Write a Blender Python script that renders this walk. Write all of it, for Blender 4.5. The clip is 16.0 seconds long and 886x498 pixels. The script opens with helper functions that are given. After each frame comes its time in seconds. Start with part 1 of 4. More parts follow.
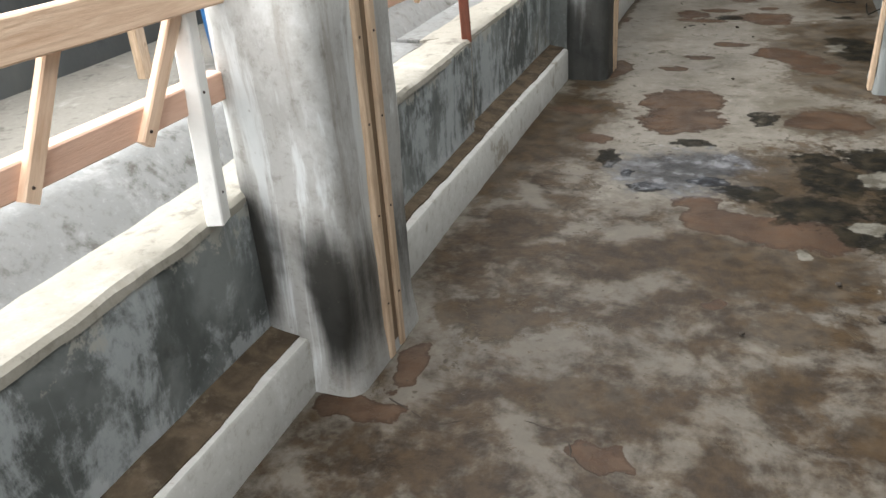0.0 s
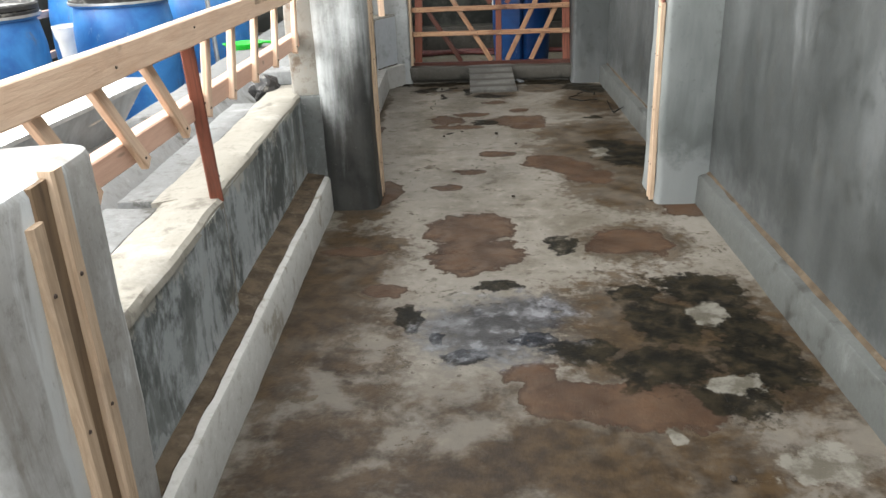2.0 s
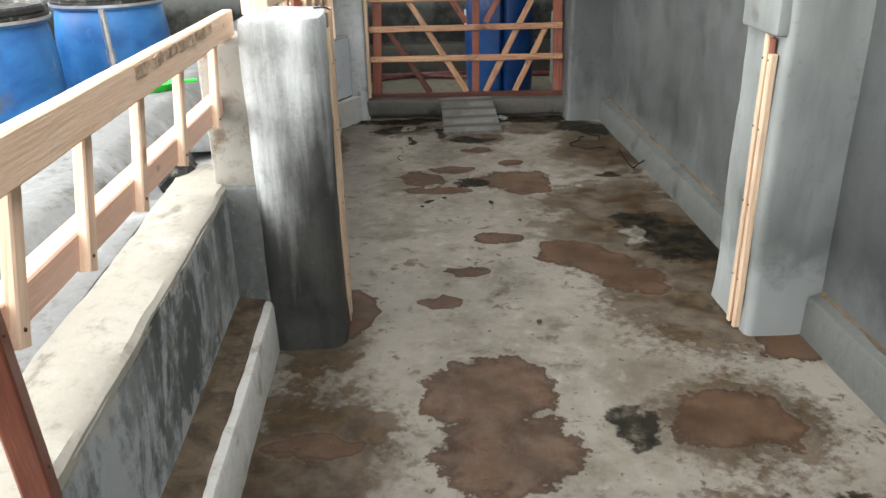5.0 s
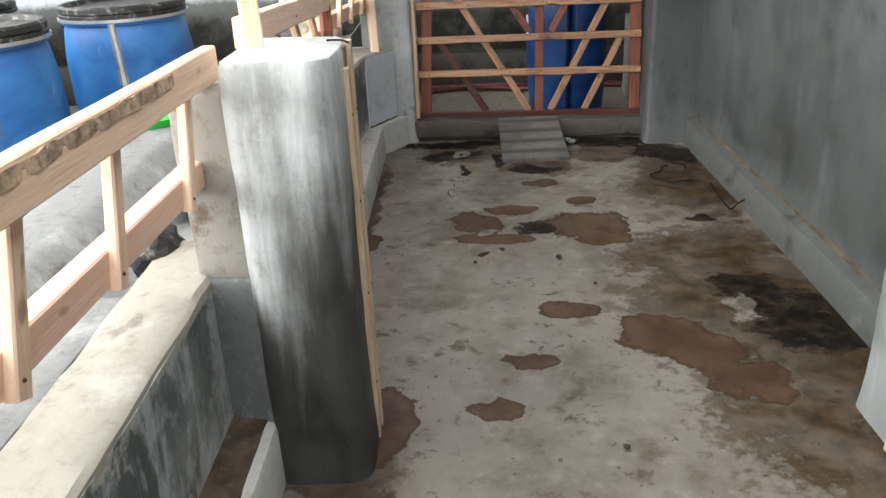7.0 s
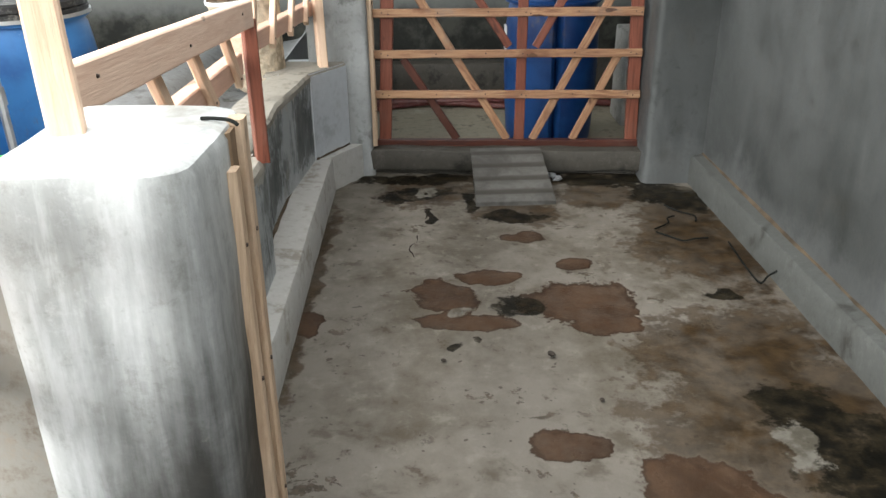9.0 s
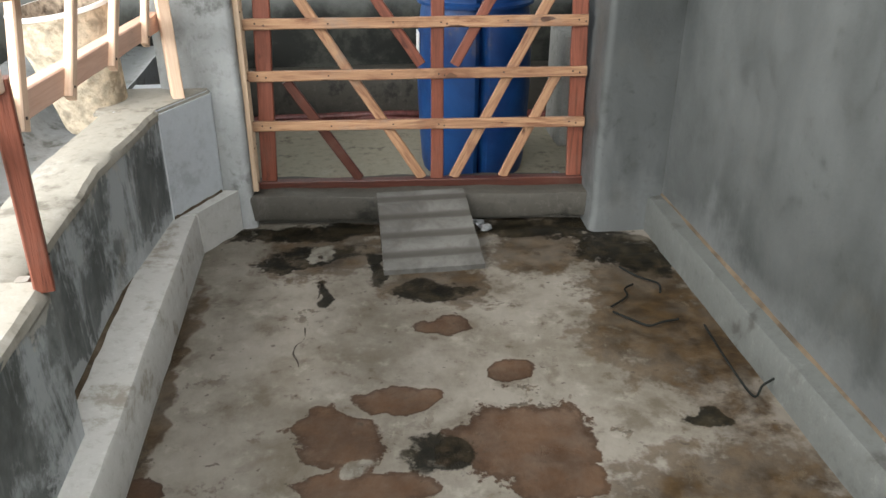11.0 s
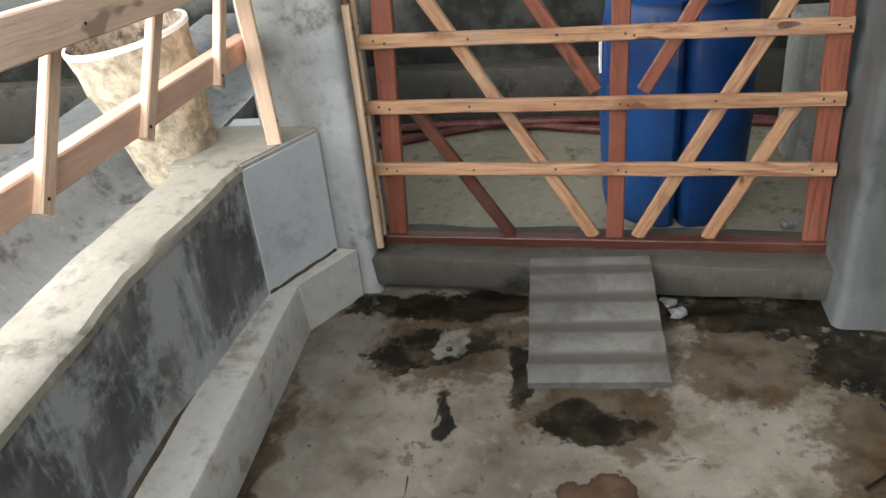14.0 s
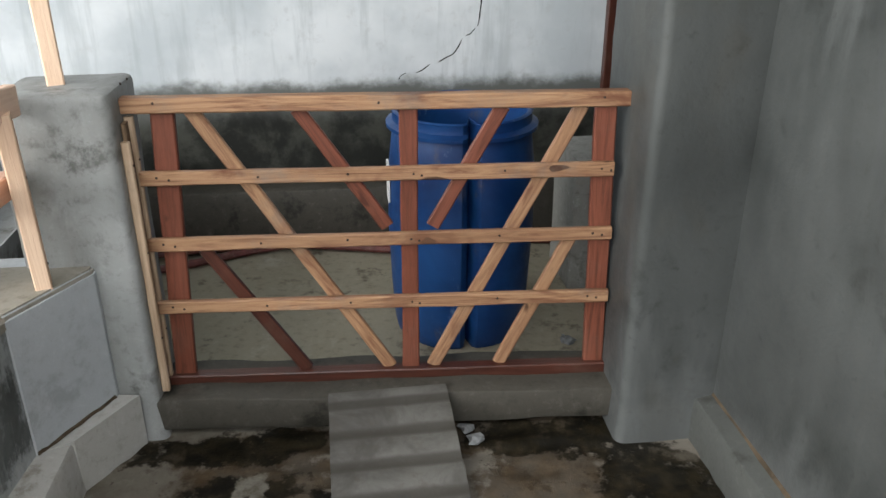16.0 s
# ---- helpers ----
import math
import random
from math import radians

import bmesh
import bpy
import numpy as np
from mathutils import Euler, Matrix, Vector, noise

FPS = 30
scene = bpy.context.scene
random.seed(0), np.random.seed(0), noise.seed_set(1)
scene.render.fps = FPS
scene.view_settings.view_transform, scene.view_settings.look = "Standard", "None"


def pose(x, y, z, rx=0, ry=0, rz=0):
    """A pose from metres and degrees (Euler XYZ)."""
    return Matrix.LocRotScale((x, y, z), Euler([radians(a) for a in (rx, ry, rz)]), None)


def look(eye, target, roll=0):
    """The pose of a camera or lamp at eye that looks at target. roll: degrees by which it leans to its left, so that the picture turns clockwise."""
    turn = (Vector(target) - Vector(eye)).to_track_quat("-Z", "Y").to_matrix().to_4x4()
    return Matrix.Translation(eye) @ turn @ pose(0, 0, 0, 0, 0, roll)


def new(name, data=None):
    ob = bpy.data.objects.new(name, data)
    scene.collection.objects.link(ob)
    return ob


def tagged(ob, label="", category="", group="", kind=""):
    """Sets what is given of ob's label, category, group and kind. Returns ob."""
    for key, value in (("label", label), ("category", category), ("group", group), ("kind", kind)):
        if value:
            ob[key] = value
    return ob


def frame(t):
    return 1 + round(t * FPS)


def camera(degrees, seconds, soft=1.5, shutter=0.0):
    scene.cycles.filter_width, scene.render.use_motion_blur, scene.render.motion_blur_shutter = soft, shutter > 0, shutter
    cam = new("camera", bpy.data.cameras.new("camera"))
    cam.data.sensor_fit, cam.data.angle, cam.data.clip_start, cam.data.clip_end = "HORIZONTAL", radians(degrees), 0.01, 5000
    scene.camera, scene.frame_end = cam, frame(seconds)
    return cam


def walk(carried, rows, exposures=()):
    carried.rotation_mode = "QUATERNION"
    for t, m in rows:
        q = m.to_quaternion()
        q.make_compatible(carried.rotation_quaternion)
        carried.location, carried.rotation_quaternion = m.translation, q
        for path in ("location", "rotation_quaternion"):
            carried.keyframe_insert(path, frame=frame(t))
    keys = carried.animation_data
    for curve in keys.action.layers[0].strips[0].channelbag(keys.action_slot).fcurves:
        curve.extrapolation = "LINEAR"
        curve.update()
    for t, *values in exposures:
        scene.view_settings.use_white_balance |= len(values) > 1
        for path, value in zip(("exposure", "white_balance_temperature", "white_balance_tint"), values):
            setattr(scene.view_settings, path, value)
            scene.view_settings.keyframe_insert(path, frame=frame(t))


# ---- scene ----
cam = camera(57.6, 16.0)
PATH = [
    (0, (0.123, -7.327, 1.276), (-0.450, -5.936, 0.484), -3.9),
    (0.5, (0.032, -7.179, 1.298), (-0.354, -5.722, 0.513), -2.8),
    (1, (-0.053, -7.063, 1.283), (-0.280, -5.550, 0.541), -2.5),
    (1.5, (-0.108, -6.857, 1.278), (-0.241, -5.307, 0.592), -2.7),
    (2, (-0.190, -6.599, 1.296), (-0.250, -5.035, 0.632), -2.4),
    (2.5, (-0.317, -6.413, 1.306), (-0.277, -4.851, 0.637), -2.3),
    (3, (-0.368, -6.189, 1.291), (-0.290, -4.634, 0.609), -2.0),
    (3.5, (-0.343, -5.928, 1.298), (-0.269, -4.378, 0.603), -1.7),
    (4, (-0.400, -5.693, 1.306), (-0.284, -4.146, 0.609), -0.9),
    (4.5, (-0.430, -5.488, 1.310), (-0.304, -3.940, 0.620), -0.7),
    (4.7, (-0.413, -5.409, 1.310), (-0.317, -3.854, 0.629), -0.6),
    (6.8, (-0.400, -4.679, 1.318), (-0.381, -3.118, 0.648), -2.5),
    (7, (-0.373, -4.604, 1.307), (-0.422, -3.050, 0.620), -2.6),
    (7.5, (-0.344, -4.438, 1.287), (-0.498, -2.901, 0.577), -2.3),
    (8, (-0.391, -4.232, 1.289), (-0.510, -2.689, 0.587), -1.0),
    (8.5, (-0.418, -4.035, 1.289), (-0.437, -2.487, 0.587), -0.5),
    (9, (-0.382, -3.808, 1.293), (-0.349, -2.264, 0.584), -0.5),
    (9.5, (-0.319, -3.605, 1.284), (-0.221, -2.079, 0.541), 0.1),
    (10, (-0.298, -3.402, 1.287), (-0.128, -1.885, 0.537), 0.6),
    (10.2, (-0.295, -3.310, 1.295), (-0.102, -1.799, 0.541), 0.5),
    (12.3, (-0.150, -2.458, 1.336), (-0.076, -0.969, 0.521), -1.4),
    (12.5, (-0.137, -2.385, 1.327), (-0.094, -0.900, 0.501), -1.8),
    (13, (-0.054, -2.209, 1.329), (-0.156, -0.740, 0.479), -3.7),
    (13.5, (-0.037, -2.134, 1.320), (-0.230, -0.691, 0.443), -5.1),
    (14, (-0.065, -2.110, 1.339), (-0.325, -0.667, 0.478), -5.7),
    (14.5, (-0.111, -2.097, 1.377), (-0.435, -0.642, 0.559), -5.5),
    (15, (-0.113, -2.088, 1.422), (-0.355, -0.581, 0.675), -3.6),
    (15.5, (-0.108, -2.058, 1.454), (-0.106, -0.517, 0.737), -1.2),
    (16, (-0.088, -2.049, 1.432), (0.104, -0.514, 0.728), 0.2),
]
EXPOSURES = [(0, -0.08), (4.5, 0.0), (7, -0.15), (8, -0.15), (9, -0.05), (9.5, 0.35), (12.5, 0.32), (14.3, 0.25), (15, -0.22), (16, -0.12)]
walk(cam, [(t, look(eye, target, roll)) for t, eye, target, roll in PATH], EXPOSURES)

# ---- light and exposure ----
S = 0.85          # plan units to metres
world = bpy.data.worlds.new("sky")
scene.world = world
world.use_nodes = True
wn = world.node_tree.nodes
sky = wn.new("ShaderNodeTexSky")
sky.sky_type = "NISHITA"
sky.sun_disc = False
sky.sun_elevation = radians(48)
sky.sun_rotation = radians(250)
wn["Background"].inputs["Strength"].default_value = 0.12
world.node_tree.links.new(sky.outputs[0], wn["Background"].inputs[0])


def area_lamp(name, eye, target, sx, sy, power, color):
    """Sky light that enters through an opening, inferred or added."""
    data = bpy.data.lights.new(name, "AREA")
    data.shape, data.size, data.size_y, data.energy, data.color = "RECTANGLE", sx * S, sy * S, power, color
    ob = new(name, data)
    ob.matrix_world = look([v * S for v in eye], [v * S for v in target])
    return ob


sun = new("sun", bpy.data.lights.new("sun", "SUN"))
sun.data.energy, sun.data.angle, sun.data.color = 1.0, radians(12), (1.0, 0.96, 0.9)
sun.matrix_world = look((-6, -3, 8), (0, 0, 0))
# fill lamp over the passage, hung in an unseen, added roof well
area_lamp("roof_fill_light", (-1.5, -5.4, 3.14), (-1.5, -5.4, 0.0), 4.0, 8.0, 300, (1.0, 0.985, 0.95))
area_lamp("left_opening_light", (-4.8, -4.0, 2.3), (-1.2, -4.0, 0.9), 9.8, 1.4, 470, (1.0, 0.985, 0.955))
area_lamp("rear_opening_light", (-1.4, -10.62, 2.0), (-1.3, 0, 0.9), 4.8, 2.0, 115, (1.0, 0.98, 0.95))


# ---- materials ----
class Nodes:
    """Short hand for building node trees."""

    def __init__(self, name):
        self.mat = bpy.data.materials.new(name)
        self.mat.use_nodes = True
        self.t = self.mat.node_tree
        self.b = self.t.nodes["Principled BSDF"]
        self.coord = self.t.nodes.new("ShaderNodeTexCoord").outputs["Object"]

    def put(self, socket, value):
        if hasattr(value, "is_linked"):
            self.t.links.new(value, socket)
        elif isinstance(value, tuple) and len(value) == 3:
            socket.default_value = (*value, 1.0) if socket.type == "RGBA" else value
        else:
            socket.default_value = value

    def scaled(self, scale, vec=None, shift=(0, 0, 0)):
        n = self.t.nodes.new("ShaderNodeMapping")
        self.put(n.inputs["Vector"], vec or self.coord)
        n.inputs["Scale"].default_value = scale if isinstance(scale, tuple) else (scale,) * 3
        n.inputs["Location"].default_value = shift
        return n.outputs[0]

    def noise(self, scale, detail=4.0, rough=0.55, vec=None, distort=0.0):
        n = self.t.nodes.new("ShaderNodeTexNoise")
        self.put(n.inputs["Vector"], vec or self.coord)
        n.inputs["Scale"].default_value, n.inputs["Detail"].default_value = scale, detail
        n.inputs["Roughness"].default_value, n.inputs["Distortion"].default_value = rough, distort
        return n.outputs["Fac"]

    def ramp(self, fac, lo, hi, a=0.0, b=1.0):
        n = self.t.nodes.new("ShaderNodeMapRange")
        n.interpolation_type = "SMOOTHSTEP"
        self.put(n.inputs["Value"], fac)
        for key, v in zip(("From Min", "From Max", "To Min", "To Max"), (lo, hi, a, b)):
            self.put(n.inputs[key], v)
        return n.outputs[0]

    def math(self, op, a, b=0.0):
        n = self.t.nodes.new("ShaderNodeMath")
        n.operation = op
        self.put(n.inputs[0], a)
        self.put(n.inputs[1], b)
        return n.outputs[0]

    def mix(self, fac, a, b):
        n = self.t.nodes.new("ShaderNodeMix")
        n.data_type = "RGBA"
        self.put(n.inputs["Factor"], fac)
        self.put(n.inputs[6], a)
        self.put(n.inputs[7], b)
        return n.outputs[2]

    def attribute(self, name):
        n = self.t.nodes.new("ShaderNodeAttribute")
        n.attribute_name = name
        return n.outputs["Fac"]

    def position(self):
        return self.t.nodes.new("ShaderNodeNewGeometry").outputs["Position"]

    def random(self):
        return self.t.nodes.new("ShaderNodeObjectInfo").outputs["Random"]

    def axis(self, vec, i):
        n = self.t.nodes.new("ShaderNodeSeparateXYZ")
        self.put(n.inputs[0], vec)
        return n.outputs[i]

    def bump(self, height, strength=0.3, distance=0.01):
        n = self.t.nodes.new("ShaderNodeBump")
        self.put(n.inputs["Height"], height)
        n.inputs["Strength"].default_value, n.inputs["Distance"].default_value = strength, distance
        self.t.links.new(n.outputs[0], self.b.inputs["Normal"])

    def finish(self, color, rough, metal=0.0, specular=0.4):
        self.put(self.b.inputs["Base Color"], color)
        self.put(self.b.inputs["Roughness"], rough)
        self.put(self.b.inputs["Metallic"], metal)
        if specular is not None:
            self.b.inputs["Specular IOR Level"].default_value = specular
        return self.mat


def cement(name, light, mid, dark, amount=0.5, streak=1.0, patch=(0.6, 0.62, 0.6), rough=0.8, patchy=0.62, fine=1.0, stain=False, lines=(0.5, 0.4)):
    """Trowelled cement render with damp blotches, run-down streaks and chalky bloom."""
    n = Nodes(name)
    p = n.position()
    big = n.noise(1.7, 5, 0.62, p, 0.2)
    mid_n = n.noise(6.5, 7, 0.7, p, 0.15)
    run = n.noise(3.2, 5, 0.6, n.scaled((2.2, 2.2, 0.35), p))
    tone = n.math("ADD", n.math("MULTIPLY", big, 0.5), n.math("MULTIPLY", run, 0.5 * streak))
    col = n.mix(n.ramp(tone, 0.62 - 0.25 * amount, 0.66), mid, light)
    col = n.mix(n.math("MULTIPLY", n.ramp(mid_n, 0.46, 0.33), 0.3 if stain else 1.0), col, dark)
    speck = n.noise(26, 5, 0.75, p, 0.1)
    col = n.mix(n.math("MULTIPLY", n.ramp(speck, 0.5, 0.32), 0.4), col, dark)
    col = n.mix(n.math("MULTIPLY", n.ramp(speck, 0.55, 0.7), 0.3), col, patch)
    bloom = n.math("MULTIPLY", n.ramp(n.noise(4.2, 8, 0.74, n.scaled((1, 1, 0.65), p, (3, 1, 6)), 0.25), patchy - 0.06, patchy + 0.14), 0.8)
    col = n.mix(bloom, col, patch)
    if stain:
        runs = n.noise(2.6, 6, 0.66, n.scaled((3.0, 3.0, 0.42), p, (1, 5, 2)), 0.5)
        col = n.mix(n.math("MULTIPLY", n.ramp(runs, 0.53, 0.62), lines[0]), col, (0.62, 0.65, 0.655))
        col = n.mix(n.math("MULTIPLY", n.ramp(runs, 0.47, 0.36), lines[1]), col, (0.17, 0.14, 0.1))
        wet = n.ramp(n.math("ADD", n.math("ADD", n.attribute("stain"), n.math("MULTIPLY", n.math("SUBTRACT", mid_n, 0.5), 0.5)), n.math("MULTIPLY", n.math("SUBTRACT", n.noise(4.5, 6, 0.62, n.scaled((2.6, 2.6, 0.3), p), 0.1), 0.5), 1.3)), -0.4, 0.4)
        col = n.mix(n.math("MULTIPLY", wet, 0.95), col, n.mix(n.ramp(mid_n, 0.35, 0.65), (0.003, 0.0035, 0.0025), (0.019, 0.0185, 0.0145)))
    grit = n.noise(70, 3, 0.6, p)
    col = n.mix(n.ramp(grit, 0.35, 0.2), col, n.mix(0.5, dark, col))
    n.bump(n.math("ADD", n.math("MULTIPLY", mid_n, 0.7), n.math("MULTIPLY", grit, 0.25 * fine)), 0.45, 0.008)
    return n.finish(col, n.ramp(mid_n, 0.3, 0.7, rough - 0.15, rough + 0.08))


def timber(name, light, dark, knots=1.0, rough=0.62, grime=0.15):
    """Rough sawn board: grain along local x, knots, saw marks, nail rust."""
    n = Nodes(name)
    shift = n.t.nodes.new("ShaderNodeVectorMath")
    shift.operation = "SCALE"
    n.t.links.new(n.random(), shift.inputs["Scale"])
    shift.inputs[0].default_value = (13, 7, 5)
    add = n.t.nodes.new("ShaderNodeVectorMath")
    n.t.links.new(n.coord, add.inputs[0])
    n.t.links.new(shift.outputs[0], add.inputs[1])
    v = add.outputs[0]
    grain = n.noise(11, 6, 0.7, n.scaled((0.22, 3.2, 3.2), v), 2.2)
    fibre = n.noise(40, 4, 0.6, n.scaled((0.25, 5, 5), v))
    blot = n.noise(5, 4, 0.6, n.scaled((0.7, 2, 2), v), 0.8)
    col = n.mix(n.ramp(grain, 0.25, 0.68), dark, light)
    col = n.mix(n.math("MULTIPLY", n.ramp(blot, 0.52, 0.75), 0.62 * knots), col, dark)
    spot = n.noise(11, 2, 0.5, n.scaled((0.6, 1.6, 1.6), v))
    col = n.mix(n.math("MULTIPLY", n.ramp(spot, 0.69, 0.75), 0.8 * knots), col, tuple(c * 0.35 for c in dark))
    col = n.mix(n.math("MULTIPLY", n.ramp(n.noise(3.5, 5, 0.7, v), 0.5, 0.7), grime), col, (0.2, 0.17, 0.14))
    col = n.mix(n.math("MULTIPLY", n.random(), 0.3), col, n.mix(0.5, dark, light))
    n.bump(n.math("ADD", fibre, n.math("MULTIPLY", grain, 0.6)), 0.35, 0.003)
    return n.finish(col, rough)


def floor_material():
    """Worn screed: pale where dry, tracked soil, crisp brown silt patches, black wet stains; wet sheen and sill shade
    are painted in.
    """
    n = Nodes("worn_concrete_floor")
    p = n.position()
    big, mid_n = n.noise(1.5, 6, 0.6, p, 0.15), n.noise(5.5, 7, 0.66, p, 0.2)
    small, fine, grit = n.noise(13, 6, 0.68, n.scaled(1.0, p, (7, 3, 0)), 0.1), n.noise(30, 5, 0.66, p, 0.1), n.noise(110, 3, 0.6, p)

    def centred(v, gain):
        return n.math("MULTIPLY", n.math("SUBTRACT", v, 0.5), gain)

    edge = n.math("ADD", centred(mid_n, 1.2), n.math("ADD", centred(small, 1.5), centred(fine, 0.9)))

    def mask(name, width=0.05, gain=0.55):
        return n.ramp(n.math("ADD", n.attribute(name), n.math("MULTIPLY", edge, gain)), -width, width)

    mottle = n.math("ADD", n.math("MULTIPLY", big, 0.5), n.math("ADD", n.math("MULTIPLY", mid_n, 0.3), n.math("MULTIPLY", small, 0.2)))
    base = n.mix(n.ramp(mottle, 0.38, 0.56), (0.092, 0.081, 0.061), (0.172, 0.159, 0.135))
    base = n.mix(n.math("MULTIPLY", n.ramp(small, 0.55, 0.7), 0.5), base, (0.222, 0.212, 0.178))
    base = n.mix(n.math("MULTIPLY", n.ramp(mid_n, 0.44, 0.33), 0.6), base, (0.066, 0.055, 0.038))
    base = n.mix(n.math("MULTIPLY", n.ramp(small, 0.40, 0.31), 0.6), base, (0.050, 0.038, 0.024))
    soil = n.math("MULTIPLY", mask("soil", 0.3, 1.0), n.ramp(n.math("ADD", n.math("MULTIPLY", big, 0.4), n.math("MULTIPLY", mid_n, 0.6)), 0.57, 0.45, 0.38, 1.0))
    col = n.mix(soil, base, n.mix(n.ramp(small, 0.36, 0.64), (0.017, 0.0098, 0.0040), (0.044, 0.0280, 0.0132)))
    damp = n.math("MULTIPLY", mask("damp", 0.2, 1.0), n.ramp(mid_n, 0.34, 0.6, 1.0, 0.72))
    col = n.mix(damp, col, n.mix(n.ramp(small, 0.34, 0.66), (0.018, 0.0106, 0.0038), (0.048, 0.0295, 0.0122)))
    # flaked spots where the skin of the screed has come off
    flake = n.math("MULTIPLY", n.ramp(n.noise(8, 7, 0.74, n.scaled(1.0, p, (2, 9, 0)), 0.3), 0.585, 0.61), n.ramp(big, 0.42, 0.56, 0.1, 0.75))
    col = n.mix(flake, col, n.mix(n.ramp(fine, 0.4, 0.6), (0.028, 0.020, 0.011), (0.072, 0.055, 0.034)))
    brown = mask("brown", 0.04, 0.55)
    silt = n.mix(n.ramp(mid_n, 0.35, 0.65), (0.033, 0.016, 0.0072), (0.064, 0.034, 0.0165))
    silt = n.mix(n.math("MULTIPLY", n.ramp(fine, 0.6, 0.7), 0.35), silt, (0.08, 0.048, 0.027))
    # scum line round the patches
    col = n.mix(n.math("MULTIPLY", mask("brown", 0.22, 0.55), 0.3), col, (0.165, 0.152, 0.126))
    col = n.mix(n.math("MULTIPLY", brown, n.ramp(small, 0.3, 0.7, 0.98, 0.82)), col, silt)
    rim = n.math("MULTIPLY", brown, n.math("SUBTRACT", 1.0, n.ramp(n.math("ADD", n.attribute("brown"), n.math("MULTIPLY", edge, 0.55)), 0.05, 0.24)))
    col = n.mix(n.math("MULTIPLY", rim, 0.5), col, (0.020, 0.011, 0.006))
    dark = n.math("MULTIPLY", mask("dark", 0.14, 0.95), n.ramp(n.math("ADD", n.math("MULTIPLY", mid_n, 0.5), n.math("MULTIPLY", small, 0.5)), 0.64, 0.52, 0.6, 1.0))
    wet = n.mix(n.ramp(small, 0.4, 0.64), (0.003, 0.003, 0.002), (0.017, 0.014, 0.008))
    col = n.mix(n.math("MULTIPLY", dark, 0.95), col, wet)
    # bluish wet sheen with its pale glints, painted into the colour
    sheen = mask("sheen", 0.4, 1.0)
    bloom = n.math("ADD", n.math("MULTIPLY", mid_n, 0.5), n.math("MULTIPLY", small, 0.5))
    sheen_tone = n.mix(n.ramp(bloom, 0.45, 0.60), (0.012, 0.014, 0.019), (0.105, 0.110, 0.120))
    sheen_tone = n.mix(n.math("MULTIPLY", n.ramp(small, 0.56, 0.66), 0.6), sheen_tone, (0.19, 0.20, 0.215))
    col = n.mix(n.math("MULTIPLY", sheen, 0.82), col, sheen_tone)
    light = mask("light", 0.12, 0.9)
    col = n.mix(n.math("MULTIPLY", light, 0.85), col, n.mix(n.ramp(small, 0.4, 0.6), (0.085, 0.078, 0.060), (0.165, 0.158, 0.135)))
    specks = n.ramp(n.noise(36, 2, 0.5, p), 0.69, 0.74)
    col = n.mix(n.math("MULTIPLY", specks, 0.7), col, (0.036, 0.028, 0.018))
    n.bump(n.math("SUBTRACT", n.math("ADD", n.math("MULTIPLY", mid_n, 0.8), n.math("ADD", n.math("MULTIPLY", grit, 0.2), n.math("MULTIPLY", fine, 0.4))),
                  n.math("ADD", n.math("MULTIPLY", brown, 0.35), n.math("MULTIPLY", flake, 0.3))), 0.6, 0.007)
    rough = n.ramp(mid_n, 0.3, 0.7, 0.46, 0.68)
    rough = n.math("SUBTRACT", rough, n.math("MULTIPLY", n.math("MULTIPLY", sheen, n.ramp(fine, 0.3, 0.55)), 0.16))
    n.put(n.b.inputs["Specular IOR Level"], n.ramp(dark, 0.0, 1.0, 0.25, 0.1))
    return n.finish(col, rough, 0.0, None)


def plain(name, color, rough=0.5, metal=0.0, vary=0.25, scale=6.0, dirt=(0.12, 0.1, 0.08), dirty=0.2, specular=0.4, bumpy=0.1):
    n = Nodes(name)
    p = n.position()
    a, b = n.noise(scale, 5, 0.6, p, 0.4), n.noise(scale * 7, 4, 0.6, p)
    col = n.mix(n.ramp(a, 0.3, 0.7), tuple(c * (1 - vary) for c in color), tuple(min(1, c * (1 + vary)) for c in color))
    col = n.mix(n.math("MULTIPLY", n.ramp(n.noise(scale * 1.6, 5, 0.7, n.scaled(1, p, (2, 4, 1))), 0.52, 0.7), dirty), col, dirt)
    n.bump(n.math("ADD", a, b), bumpy, 0.004)
    return n.finish(col, n.ramp(b, 0.3, 0.7, rough - 0.08, rough + 0.08), metal, specular)


def drum_material(name, deep, pale):
    n = Nodes(name)
    p = n.position()
    a = n.noise(4, 5, 0.6, p, 0.5)
    col = n.mix(n.ramp(a, 0.3, 0.7), deep, pale)
    scuff = n.noise(14, 6, 0.75, n.scaled((1, 1, 0.5), p), 0.6)
    col = n.mix(n.math("MULTIPLY", n.ramp(scuff, 0.6, 0.72), 0.4), col, (0.25, 0.36, 0.5))
    col = n.mix(n.math("MULTIPLY", n.ramp(n.noise(5.5, 5, 0.7, n.scaled((1, 1, 0.6), p, (4, 2, 7))), 0.58, 0.7), 0.55), col, (0.11, 0.09, 0.07))
    n.bump(scuff, 0.08, 0.004)
    return n.finish(col, n.ramp(scuff, 0.3, 0.7, 0.33, 0.52))


